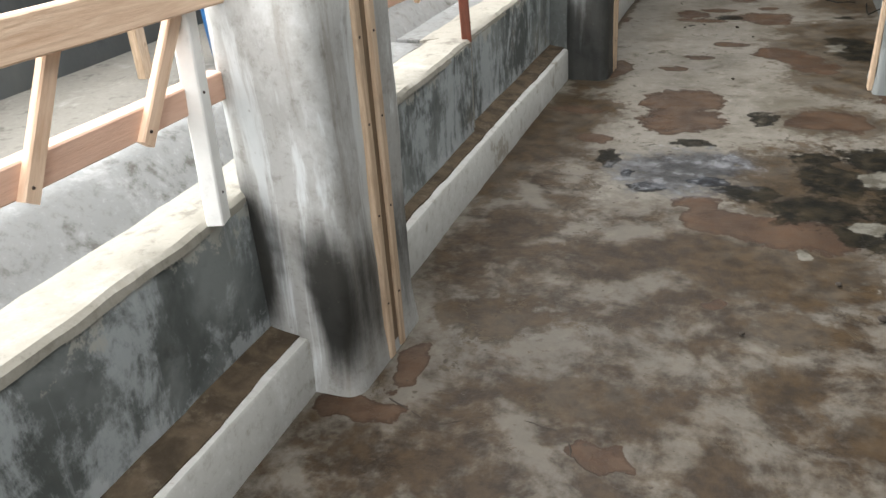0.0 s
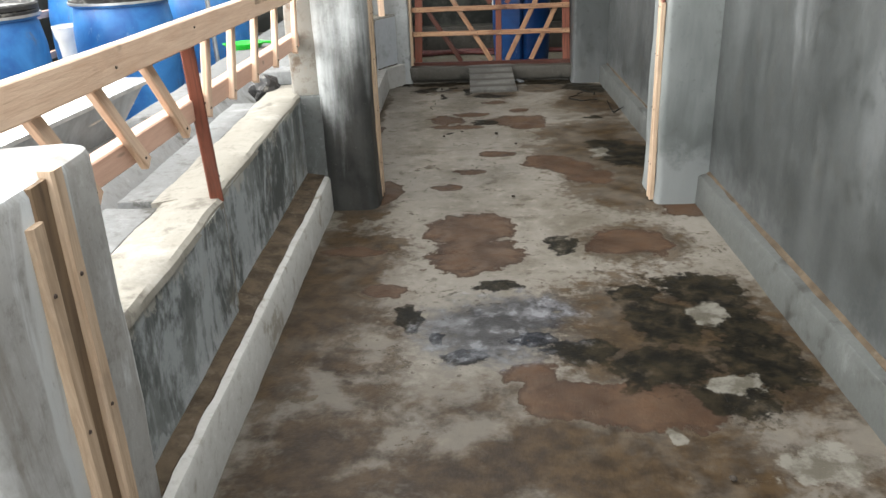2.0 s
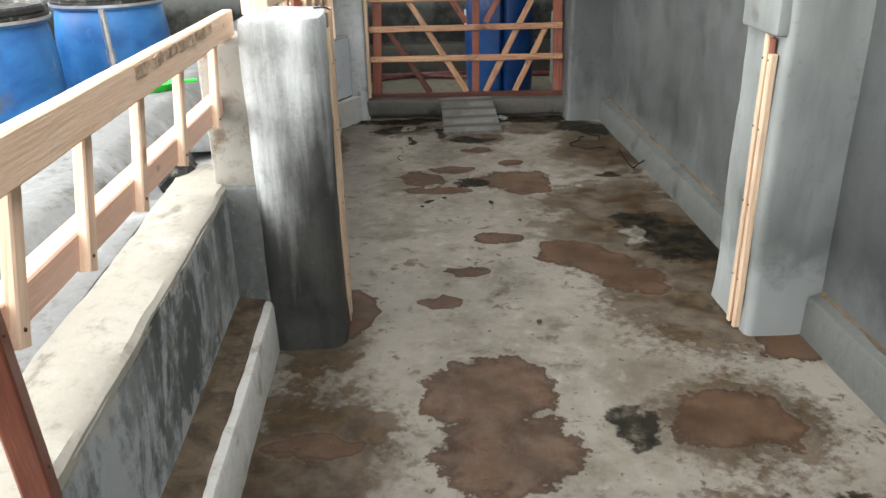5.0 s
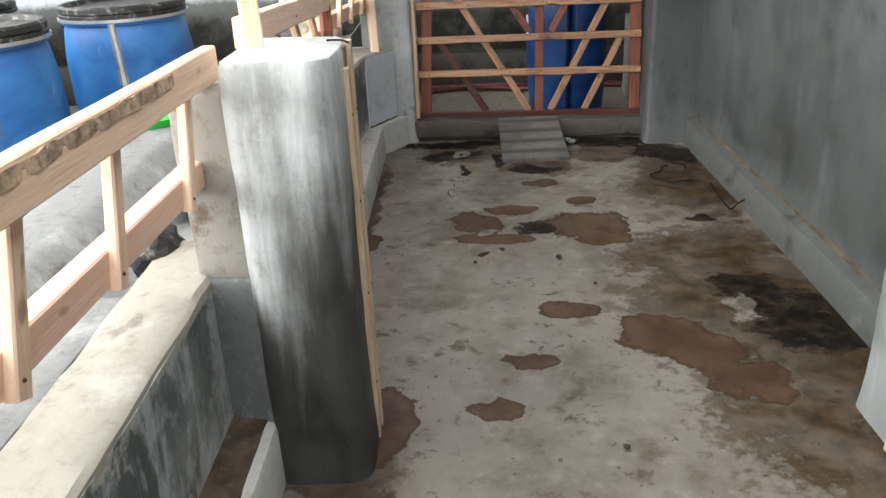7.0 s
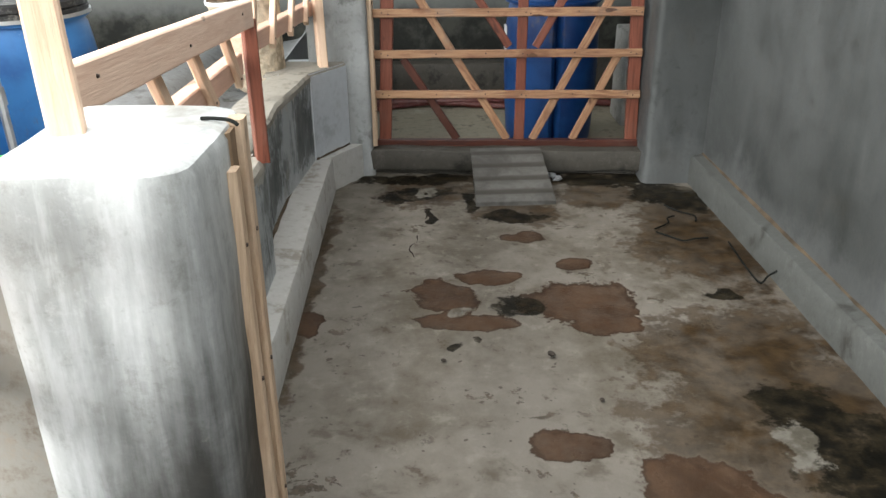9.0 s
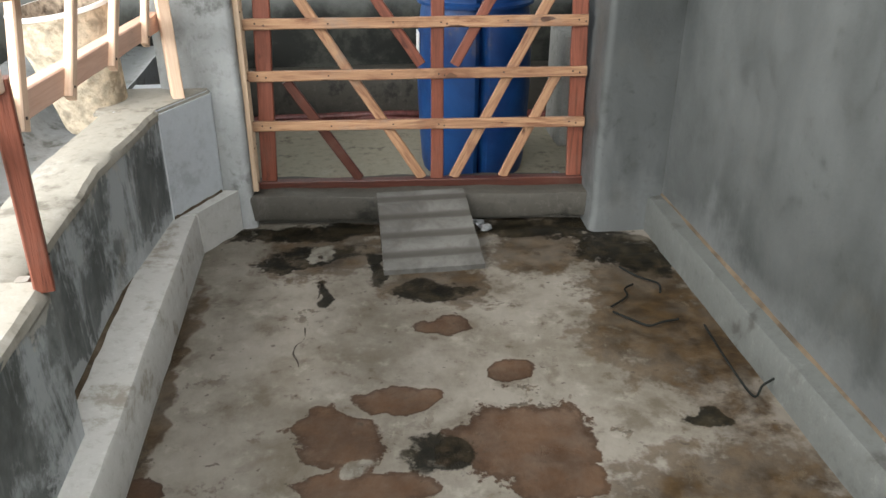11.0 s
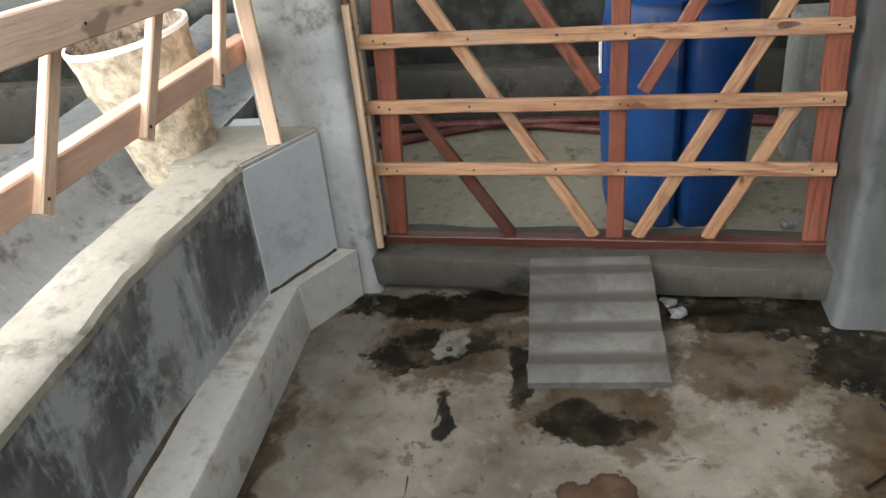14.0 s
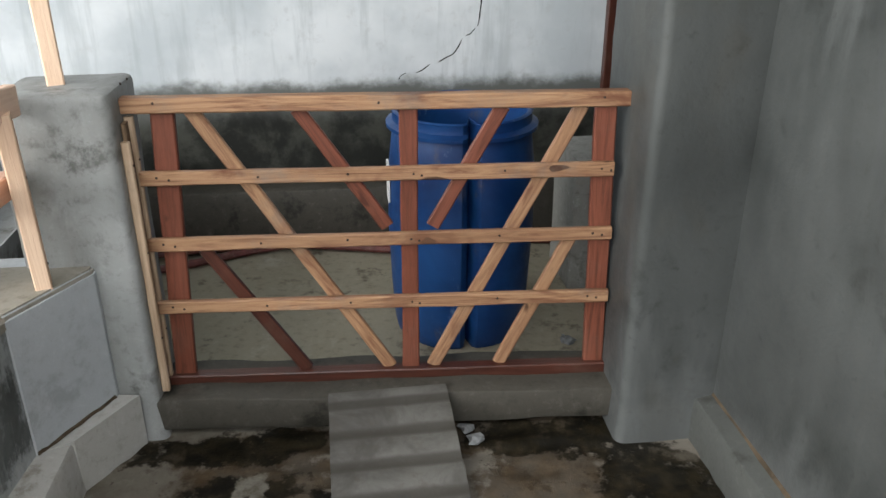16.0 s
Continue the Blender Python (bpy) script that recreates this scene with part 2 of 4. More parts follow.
def back_wall_material():
    """Pale lime wash with a dark mouldy damp band along the bottom, and a crack."""
    n = Nodes("limewashed_back_wall")
    p = n.position()
    z = n.axis(p, 2)
    mid_n, fine = n.noise(4.5, 6, 0.66, p, 0.2), n.noise(17, 6, 0.7, p, 0.15)
    col = n.mix(n.ramp(n.noise(1.6, 5, 0.6, p), 0.35, 0.65), (0.47, 0.515, 0.54), (0.67, 0.705, 0.725))
    col = n.mix(n.math("MULTIPLY", n.ramp(n.noise(3.2, 5, 0.62, n.scaled((3, 3, 0.35), p)), 0.5, 0.36), 0.4), col, (0.33, 0.37, 0.385))
    col = n.mix(n.math("MULTIPLY", n.ramp(fine, 0.45, 0.3), 0.25), col, (0.36, 0.37, 0.37))
    h = n.math("ADD", z, n.math("ADD", n.math("MULTIPLY", n.math("SUBTRACT", mid_n, 0.5), 0.1), n.math("MULTIPLY", n.math("SUBTRACT", fine, 0.5), 0.07)))
    mould = n.mix(n.ramp(mid_n, 0.42, 0.62), (0.008, 0.009, 0.007), (0.042, 0.044, 0.036))
    mould = n.mix(n.ramp(h, 0.5, 0.64), mould, (0.12, 0.127, 0.12))
    col = n.mix(n.ramp(h, 0.715, 0.645), col, mould)
    n.bump(n.math("ADD", mid_n, n.math("MULTIPLY", fine, 0.5)), 0.4, 0.006)
    return n.finish(col, 0.85)


def low_wall_material():
    """Dark damp render with chalky salt smears, drips and scratches."""
    n = Nodes("damp_stained_render")
    p = n.position()
    big, mid_n = n.noise(2.1, 5, 0.62, p, 0.3), n.noise(6.0, 7, 0.7, n.scaled((1, 1, 0.8), p), 0.4)
    fine, grit = n.noise(21, 6, 0.72, p, 0.3), n.noise(75, 3, 0.6, p)
    col = n.mix(n.ramp(big, 0.4, 0.62), (0.082, 0.092, 0.089), (0.205, 0.224, 0.220))
    col = n.mix(n.math("MULTIPLY", n.ramp(mid_n, 0.52, 0.36), 0.55), col, (0.040, 0.046, 0.043))
    smear = n.noise(3.6, 7, 0.7, n.scaled((1, 1.5, 0.7), p, (4, 1, 8)), 0.5)
    smear = n.math("ADD", n.math("MULTIPLY", smear, 0.75), n.math("MULTIPLY", fine, 0.25))
    col = n.mix(n.math("MULTIPLY", n.ramp(smear, 0.46, 0.57), 0.75), col, (0.42, 0.455, 0.465))
    drip = n.noise(5.0, 5, 0.65, n.scaled((3.0, 3.0, 0.3), p, (2, 6, 1)), 0.2)
    col = n.mix(n.math("MULTIPLY", n.ramp(drip, 0.57, 0.66), 0.3), col, (0.5, 0.535, 0.55))
    col = n.mix(n.math("MULTIPLY", n.ramp(n.noise(2.6, 5, 0.7, n.scaled(1, p, (9, 2, 3))), 0.56, 0.7), 0.4), col, (0.3, 0.27, 0.21))
    # salt band above the ledge and mortar run down from the coping
    h = n.math("ADD", n.axis(p, 2), n.math("ADD", n.math("MULTIPLY", n.math("SUBTRACT", mid_n, 0.5), 0.42), n.math("MULTIPLY", n.math("SUBTRACT", fine, 0.5), 0.2)))
    col = n.mix(n.math("MULTIPLY", n.ramp(h, 0.21, 0.17), 0.6), col, (0.5, 0.53, 0.54))
    col = n.mix(n.math("MULTIPLY", n.ramp(h, 0.5, 0.53), 0.75), col, (0.4, 0.39, 0.345))
    n.bump(n.math("ADD", n.math("MULTIPLY", mid_n, 0.7), n.math("ADD", n.math("MULTIPLY", grit, 0.2), n.math("MULTIPLY", fine, 0.3))), 0.45, 0.008)
    return n.finish(col, n.ramp(mid_n, 0.3, 0.7, 0.58, 0.8))


def wall_material(name, gain=1.0):
    """Steel-trowelled grey render: broad damp clouds, soft vertical wipes, salt bloom low down."""
    n = Nodes(name)
    p = n.position()

    def tone(*c):
        return tuple(v * gain for v in c)

    cloud = n.noise(1.15, 4, 0.55, n.scaled((1, 1, 0.75), p), 0.35)
    wipe = n.noise(2.6, 5, 0.6, n.scaled((1.5, 1.5, 0.4), p, (3, 1, 0)), 0.3)
    mid_n, fine, grit = n.noise(7, 7, 0.68, p, 0.15), n.noise(28, 5, 0.7, p), n.noise(85, 3, 0.6, p)
    body = n.math("ADD", n.math("MULTIPLY", cloud, 0.6), n.math("MULTIPLY", wipe, 0.4))
    col = n.mix(n.ramp(body, 0.38, 0.62), tone(0.048, 0.054, 0.052), tone(0.120, 0.130, 0.127))
    col = n.mix(n.math("MULTIPLY", n.ramp(wipe, 0.57, 0.7), 0.55), col, tone(0.185, 0.197, 0.197))
    col = n.mix(n.math("MULTIPLY", n.ramp(mid_n, 0.45, 0.32), 0.45), col, tone(0.042, 0.046, 0.042))
    col = n.mix(n.math("MULTIPLY", n.ramp(fine, 0.42, 0.3), 0.35), col, tone(0.04, 0.042, 0.038))
    col = n.mix(n.math("MULTIPLY", n.ramp(n.noise(3.1, 5, 0.65, n.scaled((1, 1, 0.6), p, (8, 2, 5))), 0.56, 0.68), 0.25), col, tone(0.115, 0.105, 0.082))
    h = n.math("ADD", n.axis(p, 2), n.math("ADD", n.math("MULTIPLY", n.math("SUBTRACT", mid_n, 0.5), 0.5), n.math("MULTIPLY", n.math("SUBTRACT", cloud, 0.5), 0.9)))
    col = n.mix(n.math("MULTIPLY", n.ramp(h, 0.27, 0.1), 0.38), col, tone(0.215, 0.228, 0.228))
    n.bump(n.math("ADD", n.math("MULTIPLY", mid_n, 0.6), n.math("ADD", n.math("MULTIPLY", fine, 0.25), n.math("MULTIPLY", grit, 0.2))), 0.4, 0.007)
    return n.finish(col, n.ramp(mid_n, 0.3, 0.7, 0.4, 0.62))


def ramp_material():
    """Ribbed grey slab; the shade between its ribs is painted into the colour."""
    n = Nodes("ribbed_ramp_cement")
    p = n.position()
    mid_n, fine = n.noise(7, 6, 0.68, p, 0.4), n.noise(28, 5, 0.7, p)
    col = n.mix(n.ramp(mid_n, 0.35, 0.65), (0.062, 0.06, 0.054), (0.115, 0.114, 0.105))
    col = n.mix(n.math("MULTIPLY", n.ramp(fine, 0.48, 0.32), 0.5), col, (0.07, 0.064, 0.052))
    hollow_shade = n.ramp(n.math("ADD", n.attribute("hollow_shade"), n.math("MULTIPLY", n.math("SUBTRACT", mid_n, 0.5), 1.4)), 0.1, 0.9)
    col = n.mix(n.math("MULTIPLY", hollow_shade, 0.75), col, (0.034, 0.031, 0.025))
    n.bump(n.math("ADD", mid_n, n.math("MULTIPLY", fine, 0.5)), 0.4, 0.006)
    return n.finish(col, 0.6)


M_FLOOR = floor_material()
M_WALL = wall_material("grey_cement_render", 0.6)
M_LOW = low_wall_material()
M_PILLAR = cement("streaked_pillar_render", (0.6, 0.62, 0.61), (0.45, 0.46, 0.44), (0.27, 0.265, 0.24), 0.75, 1.3, (0.72, 0.74, 0.74), 0.6, 0.58)
M_DAMP = cement("damp_pillar_render", (0.496, 0.522, 0.517), (0.342, 0.361, 0.351), (0.196, 0.196, 0.175), 0.7, 1.3, (0.641, 0.672, 0.678), 0.6, 0.56, stain=True)
M_STREAKED = cement("streaked_weathered_render", (0.400, 0.400, 0.385), (0.300, 0.292, 0.270), (0.150, 0.138, 0.112), 0.7, 1.3, (0.560, 0.575, 0.575), 0.6, 0.56, stain=True, lines=(0.8, 0.4))
M_RETURN = cement("dark_damp_render", (0.17, 0.18, 0.175), (0.11, 0.118, 0.114), (0.05, 0.055, 0.05), 0.5, 1.0, (0.42, 0.45, 0.45), 0.6, 0.62)
M_STUB = cement("earth_stained_mortar", (0.357, 0.351, 0.325), (0.273, 0.263, 0.234), (0.137, 0.099, 0.069), 0.5, 0.6, (0.315, 0.225, 0.162), 0.85, 0.58)
M_PIER = cement("grey_pier_render", (0.302, 0.316, 0.312), (0.232, 0.240, 0.233), (0.133, 0.138, 0.131), 0.6, 1.2, (0.409, 0.427, 0.427), 0.62, 0.6)
M_SMOOTH = wall_material("smooth_blue_grey_render", 1.75)
M_COPING = cement("pale_cement_coping", (0.363, 0.345, 0.298), (0.283, 0.269, 0.229), (0.146, 0.134, 0.109), 0.7, 0.5, (0.407, 0.391, 0.352), 0.85, 0.58)
# same skirting cement twice: left lightened, right darkened, to stand in for side light
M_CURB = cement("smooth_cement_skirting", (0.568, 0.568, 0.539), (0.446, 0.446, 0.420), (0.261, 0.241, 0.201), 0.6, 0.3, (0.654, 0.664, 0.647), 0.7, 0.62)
M_CURB_SHADED = cement("shaded_cement_skirting", (0.104, 0.109, 0.104), (0.076, 0.081, 0.076), (0.042, 0.042, 0.038), 0.6, 0.3, (0.150, 0.156, 0.151), 0.6, 0.6)
M_SOIL = plain("reddish_silt", (0.070, 0.053, 0.035), 0.9, 0, 0.4, 12, (0.158, 0.133, 0.101), 0.45, 0.2, 0.5)
M_PATCH = cement("fresh_blue_grey_cement", (0.524, 0.560, 0.585), (0.464, 0.499, 0.524), (0.363, 0.388, 0.403), 0.6, 0.2, (0.605, 0.635, 0.655), 0.7, 0.72)
M_SILL = cement("dark_damp_sill", (0.092, 0.086, 0.074), (0.058, 0.054, 0.044), (0.018, 0.018, 0.014), 0.5, 0.3, (0.154, 0.146, 0.128), 0.7, 0.64)
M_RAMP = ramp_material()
M_TROUGH = cement("trough_cement", (0.262, 0.272, 0.272), (0.195, 0.202, 0.200), (0.072, 0.070, 0.060), 0.5, 0.4, (0.36, 0.37, 0.37), 0.8, 0.6)
M_BACK = back_wall_material()
M_YARD = cement("yellowish_yard_floor", (0.377, 0.345, 0.268), (0.294, 0.268, 0.201), (0.115, 0.098, 0.071), 0.6, 0.3, (0.429, 0.404, 0.332), 0.75, 0.62)
M_PINE = timber("pale_pine", (0.84, 0.64, 0.475), (0.62, 0.4, 0.26))
M_GATE = timber("stained_orange_pine", (0.41, 0.245, 0.135), (0.13, 0.047, 0.024), 1.9, 0.55, 0.6)
M_PINK = timber("pinkish_new_timber", (0.8, 0.54, 0.41), (0.66, 0.4, 0.285))
M_PALEPINK = timber("pale_pink_timber", (0.86, 0.65, 0.51), (0.72, 0.49, 0.36))
M_RED = timber("red_brown_timber", (0.21, 0.068, 0.04), (0.085, 0.026, 0.015), 1.0, 0.45)
M_DARKWOOD = timber("wet_dark_timber", (0.085, 0.028, 0.018), (0.03, 0.011, 0.008), 0.6, 0.35)
M_BATTEN = timber("weathered_batten", (0.6, 0.46, 0.33), (0.36, 0.25, 0.16), 1.0, 0.7, 0.35)
M_SLOT = timber("silty_old_strip", (0.24, 0.165, 0.1), (0.12, 0.08, 0.05), 0.6, 0.8, 0.3)
M_BARK = plain("bark_edge", (0.45, 0.33, 0.23), 0.95, 0, 0.5, 30, (0.1, 0.07, 0.05), 0.6, 0.2, 0.9)
M_STORE = cement("grey_store_floor", (0.27, 0.26, 0.235), (0.2, 0.19, 0.168), (0.1, 0.093, 0.078), 0.5, 0.3, (0.34, 0.335, 0.31), 0.8, 0.6)
# lit and shaded copies of one drum plastic, shaded for the gate drum
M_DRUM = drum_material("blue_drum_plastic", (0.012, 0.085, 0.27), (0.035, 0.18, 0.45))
M_DRUM_SHADED = drum_material("shaded_blue_drum_plastic", (0.004, 0.028, 0.115), (0.011, 0.062, 0.2))
M_BLACK = plain("black_rubber", (0.018, 0.018, 0.018), 0.5, 0, 0.3, 14, (0.3, 0.29, 0.26), 0.7)
M_STEEL = plain("galvanised_sheet", (0.5, 0.52, 0.53), 0.38, 0.8, 0.2, 8, (0.25, 0.22, 0.2), 0.3)
M_NAIL = plain("rusty_nail", (0.05, 0.035, 0.028), 0.6, 0.5)
M_HOSE = plain("maroon_hose", (0.13, 0.04, 0.035), 0.4, 0, 0.3, 20, (0.3, 0.24, 0.2), 0.25)
M_TUBE = plain("black_rubber_strip", (0.01, 0.011, 0.01), 0.85, 0, 0.3, 6, (0.03, 0.028, 0.022), 0.2, 0.08)
M_GREEN = plain("bright_green_plastic", (0.02, 0.55, 0.04), 0.35, 0, 0.15)
M_BUCKET = plain("mortar_caked_bucket", (0.52, 0.45, 0.34), 0.9, 0, 0.4, 22, (0.2, 0.14, 0.085), 0.6, 0.2, 0.9)
M_BUCKET_IN = plain("bucket_inside_grime", (0.3, 0.24, 0.18), 0.9, 0, 0.6, 26, (0.04, 0.025, 0.018), 0.9, 0.2, 0.9)
M_WHITE = plain("white_plastic_and_lit_wood", (0.78, 0.78, 0.76), 0.55, 0, 0.06, 8, (0.4, 0.38, 0.35), 0.3)
M_FLOUR = plain("wet_pale_feed", (0.62, 0.6, 0.56), 0.8, 0, 0.2, 25, (0.4, 0.36, 0.3), 0.4, 0.3, 0.6)
M_ROOF = plain("grey_roof_sheet", (0.32, 0.33, 0.34), 0.6, 0.2, 0.15)
M_BLOCK = cement("grey_block", (0.36, 0.36, 0.34), (0.28, 0.28, 0.26), (0.14, 0.14, 0.125), 0.5, 0.2)
M_CLOD = plain("dark_clod", (0.036, 0.029, 0.022), 0.9, 0, 0.3, 40)
M_FILM = plain("grey_plastic_film", (0.240, 0.252, 0.258), 0.4, 0, 0.3, 30, (0.072, 0.060, 0.048), 0.4)


# ---- builders ----
WM = {}


def thing(name, loc, label, category, group="", kind=""):
    """An Empty at the base of a thing, at loc in plan units."""
    ob = new(name)
    ob.empty_display_size = 0.05
    WM[ob.name] = Matrix.Translation(Vector(loc) * S)
    ob.matrix_basis = WM[ob.name]
    return tagged(ob, label, category, group, kind)


def part(name, bm, material, parent=None, label="", m=None, smooth=False):
    """Links bm, in plan units, as one mesh object under parent; m places it in the world."""
    m = m.copy() if m else Matrix()
    m.translation = m.translation * S
    bmesh.ops.recalc_face_normals(bm, faces=bm.faces)
    me = bpy.data.meshes.new(name)
    for v in bm.verts:
        v.co *= S
    for f in bm.faces:
        f.smooth = smooth
    bm.to_mesh(me)
    bm.free()
    me.materials.append(material)
    if smooth:
        me.set_sharp_from_angle(angle=radians(38))
    ob = new(name, me)
    WM[ob.name] = m
    if parent:
        ob.parent = parent
        ob.matrix_basis = WM[parent.name].inverted() @ m
    else:
        ob.matrix_basis = m
    if label:
        ob["label"] = label
    return ob


def setting(name, bm, material, label, category, m=None, smooth=False):
    return tagged(part(name, bm, material, None, label, m, smooth), label, category, "", "structure")


def rough_up(bm, amount, scale=3.0, seed=0.0):
    """Uneven hand-made surface."""
    for v in bm.verts:
        q = v.co * scale + Vector((seed, seed * 2, -seed))
        v.co += noise.noise_vector(q) * amount + noise.noise_vector(q * 3.7) * amount * 0.35


def box_bm(x0, x1, y0, y1, z0, z1, step=0.0, bevel=0.0, segments=2):
    """A box; step cuts it into a grid so that it can be made uneven."""
    bm = bmesh.new()
    bmesh.ops.create_cube(bm, size=1)
    for v in bm.verts:
        v.co = Vector(((x0, x1)[v.co.x > 0], (y0, y1)[v.co.y > 0], (z0, z1)[v.co.z > 0]))
    if bevel:
        bmesh.ops.bevel(bm, geom=bm.edges[:], offset=bevel, segments=segments, affect="EDGES", profile=0.5)
    if step:
        for i, (a, b) in enumerate(((x0, x1), (y0, y1), (z0, z1))):
            for k in range(1, int(abs(b - a) / step)):
                co = [0, 0, 0]
                no = [0, 0, 0]
                co[i], no[i] = a + (b - a) * k / int(abs(b - a) / step), 1
                bmesh.ops.bisect_plane(bm, geom=bm.verts[:] + bm.edges[:] + bm.faces[:], plane_co=co, plane_no=no)
    return bm


def profile_bm(points, y0, y1, step=0.12):
    """A cross-section in x and z drawn out along y."""
    bm = bmesh.new()
    n = max(1, int((y1 - y0) / step))
    rows = [[bm.verts.new((x, y0 + (y1 - y0) * i / n, z)) for x, z in points] for i in range(n + 1)]
    for a, b in zip(rows, rows[1:]):
        for i in range(len(points)):
            j = (i + 1) % len(points)
            bm.faces.new((a[i], a[j], b[j], b[i]))
    bm.faces.new(rows[0])
    bm.faces.new(rows[-1])
    return bm


def board_bm(length, width, thick, seed=0.0, chip=0.003):
    """A sawn board along local x from 0 to length: wavy edges, eased arrises."""
    bm = bmesh.new()
    n = max(3, int(length / 0.08))
    c = 0.004
    ring = [(-width / 2 + c, -thick / 2), (width / 2 - c, -thick / 2), (width / 2, -thick / 2 + c), (width / 2, thick / 2 - c),
            (width / 2 - c, thick / 2), (-width / 2 + c, thick / 2), (-width / 2, thick / 2 - c), (-width / 2, -thick / 2 + c)]
    rows = []
    for i in range(n + 1):
        x = length * i / n
        wob = noise.noise(Vector((x * 3 + seed * 7.1, seed, 0))) * chip
        wob2 = noise.noise(Vector((x * 5 + seed * 3.3, 0, seed))) * chip
        rows.append([bm.verts.new((x, a + (wob if a > 0 else wob2), b + wob * 0.5)) for a, b in ring])
    for a, b in zip(rows, rows[1:]):
        for i in range(8):
            bm.faces.new((a[i], a[(i + 1) % 8], b[(i + 1) % 8], b[i]))
    bm.faces.new(rows[0])
    bm.faces.new(rows[-1])
    return bm


def along(p, q, face):
    """Pose with x from p to q and local z turned towards face."""
    p, q = Vector(p), Vector(q)
    x = (q - p).normalized()
    z = Vector(face) - x * x.dot(Vector(face))
    z.normalize()
    y = z.cross(x)
    m = Matrix((x, y, z)).transposed().to_4x4()
    m.translation = p
    return m


def board(name, p, q, width, thick, material, parent, face=(1, 0, 0), label="", nails=()):
    p, q = Vector(p), Vector(q)
    m = along(p, q, face)
    ob = part(name, board_bm((q - p).length, width, thick, p.x * 3 + p.y * 5 + p.z + q.z * 2), material, parent, label, m)
    for d, off in nails:
        bm = bmesh.new()
        bmesh.ops.create_cone(bm, segments=8, radius1=0.0045, radius2=0.003, depth=0.004, cap_ends=True)
        part("nail", bm, M_NAIL, ob, "dark rusty nail head", m @ Matrix.Translation((d, off, thick / 2 + 0.001)))
    return ob


def lathe_bm(outline, segments=40, squash=None):
    """Turns (radius, z) rows about z; squash(angle) scales the radius."""
    bm = bmesh.new()
    rows = []
    for r, z in outline:
        rows.append([bm.verts.new((r * math.cos(a) * (squash(a) if squash else 1), r * math.sin(a) * (squash(a) if squash else 1), z))
                     for a in (2 * math.pi * i / segments for i in range(segments))])
    for a, b in zip(rows, rows[1:]):
        for i in range(segments):
            j = (i + 1) % segments
            bm.faces.new((a[i], a[j], b[j], b[i]))
    return bm


def tube_bm(points, radius, sides=8):
    """A hose along smooth points."""
    bm = bmesh.new()
    pts = [Vector(p) for p in points]
    fine = []
    for i in range(len(pts) - 1):
        a, b, c, d = pts[max(0, i - 1)], pts[i], pts[i + 1], pts[min(len(pts) - 1, i + 2)]
        for k in range(6):
            t = k / 6
            fine.append(0.5 * ((2 * b) + (c - a) * t + (2 * a - 5 * b + 4 * c - d) * t * t + (3 * b - a - 3 * c + d) * t ** 3))
    fine.append(pts[-1])
    rows = []
    for i, p in enumerate(fine):
        x = (fine[min(i + 1, len(fine) - 1)] - fine[max(i - 1, 0)]).normalized()
        up = Vector((0, 0, 1)) if abs(x.z) < 0.9 else Vector((1, 0, 0))
        y = up.cross(x).normalized()
        z = x.cross(y)
        rows.append([bm.verts.new(p + (y * math.cos(a) + z * math.sin(a)) * radius) for a in (2 * math.pi * k / sides for k in range(sides))])
    for a, b in zip(rows, rows[1:]):
        for i in range(sides):
            bm.faces.new((a[i], a[(i + 1) % sides], b[(i + 1) % sides], b[i]))
    bm.faces.new(rows[0])
    bm.faces.new(rows[-1])
    return bm


# ---- floor of the passage ----
BROWN_NEAR_GATE = [(-0.38, -3.24, 0.11, 0.07), (-0.21, -2.94, 0.11, 0.06), (-0.02, -2.58, 0.12, 0.07), (0.28, -2.77, 0.16, 0.15), (0.39, -2.9, 0.16, 0.14), (0.52, -3.09, 0.15, 0.12), (0.58, -3.2, 0.08, 0.05),
                   (-0.39, -1.62, 0.15, 0.13), (-0.32, -1.82, 0.21, 0.07), (0.16, -1.67, 0.23, 0.19), (0.21, -1.84, 0.14, 0.12), (0.19, -1.34, 0.1, 0.07), (-0.2, -1.44, 0.11, 0.06), (-0.9, -1.81, 0.04, 0.1), (0.02, -1.04, 0.11, 0.07), (-0.72, -3.3, 0.08, 0.2)]
BROWN_NEAR_START = [(-0.23, -3.92, 0.22, 0.24), (-0.19, -4.25, 0.23, 0.21), (0.55, -4.14, 0.22, 0.17), (-0.62, -4.61, 0.11, 0.06), (-0.75, -4.17, 0.17, 0.06), (0.92, -3.72, 0.14, 0.1), (-0.02, -5.33, 0.1, 0.08), (0.08, -5.47, 0.18, 0.11),
                    (0.36, -5.52, 0.27, 0.14), (0.1, -6.11, 0.04, 0.04), (-0.13, -7.01, 0.08, 0.06), (-0.83, -6.97, 0.16, 0.06), (-0.76, -6.72, 0.05, 0.16)]
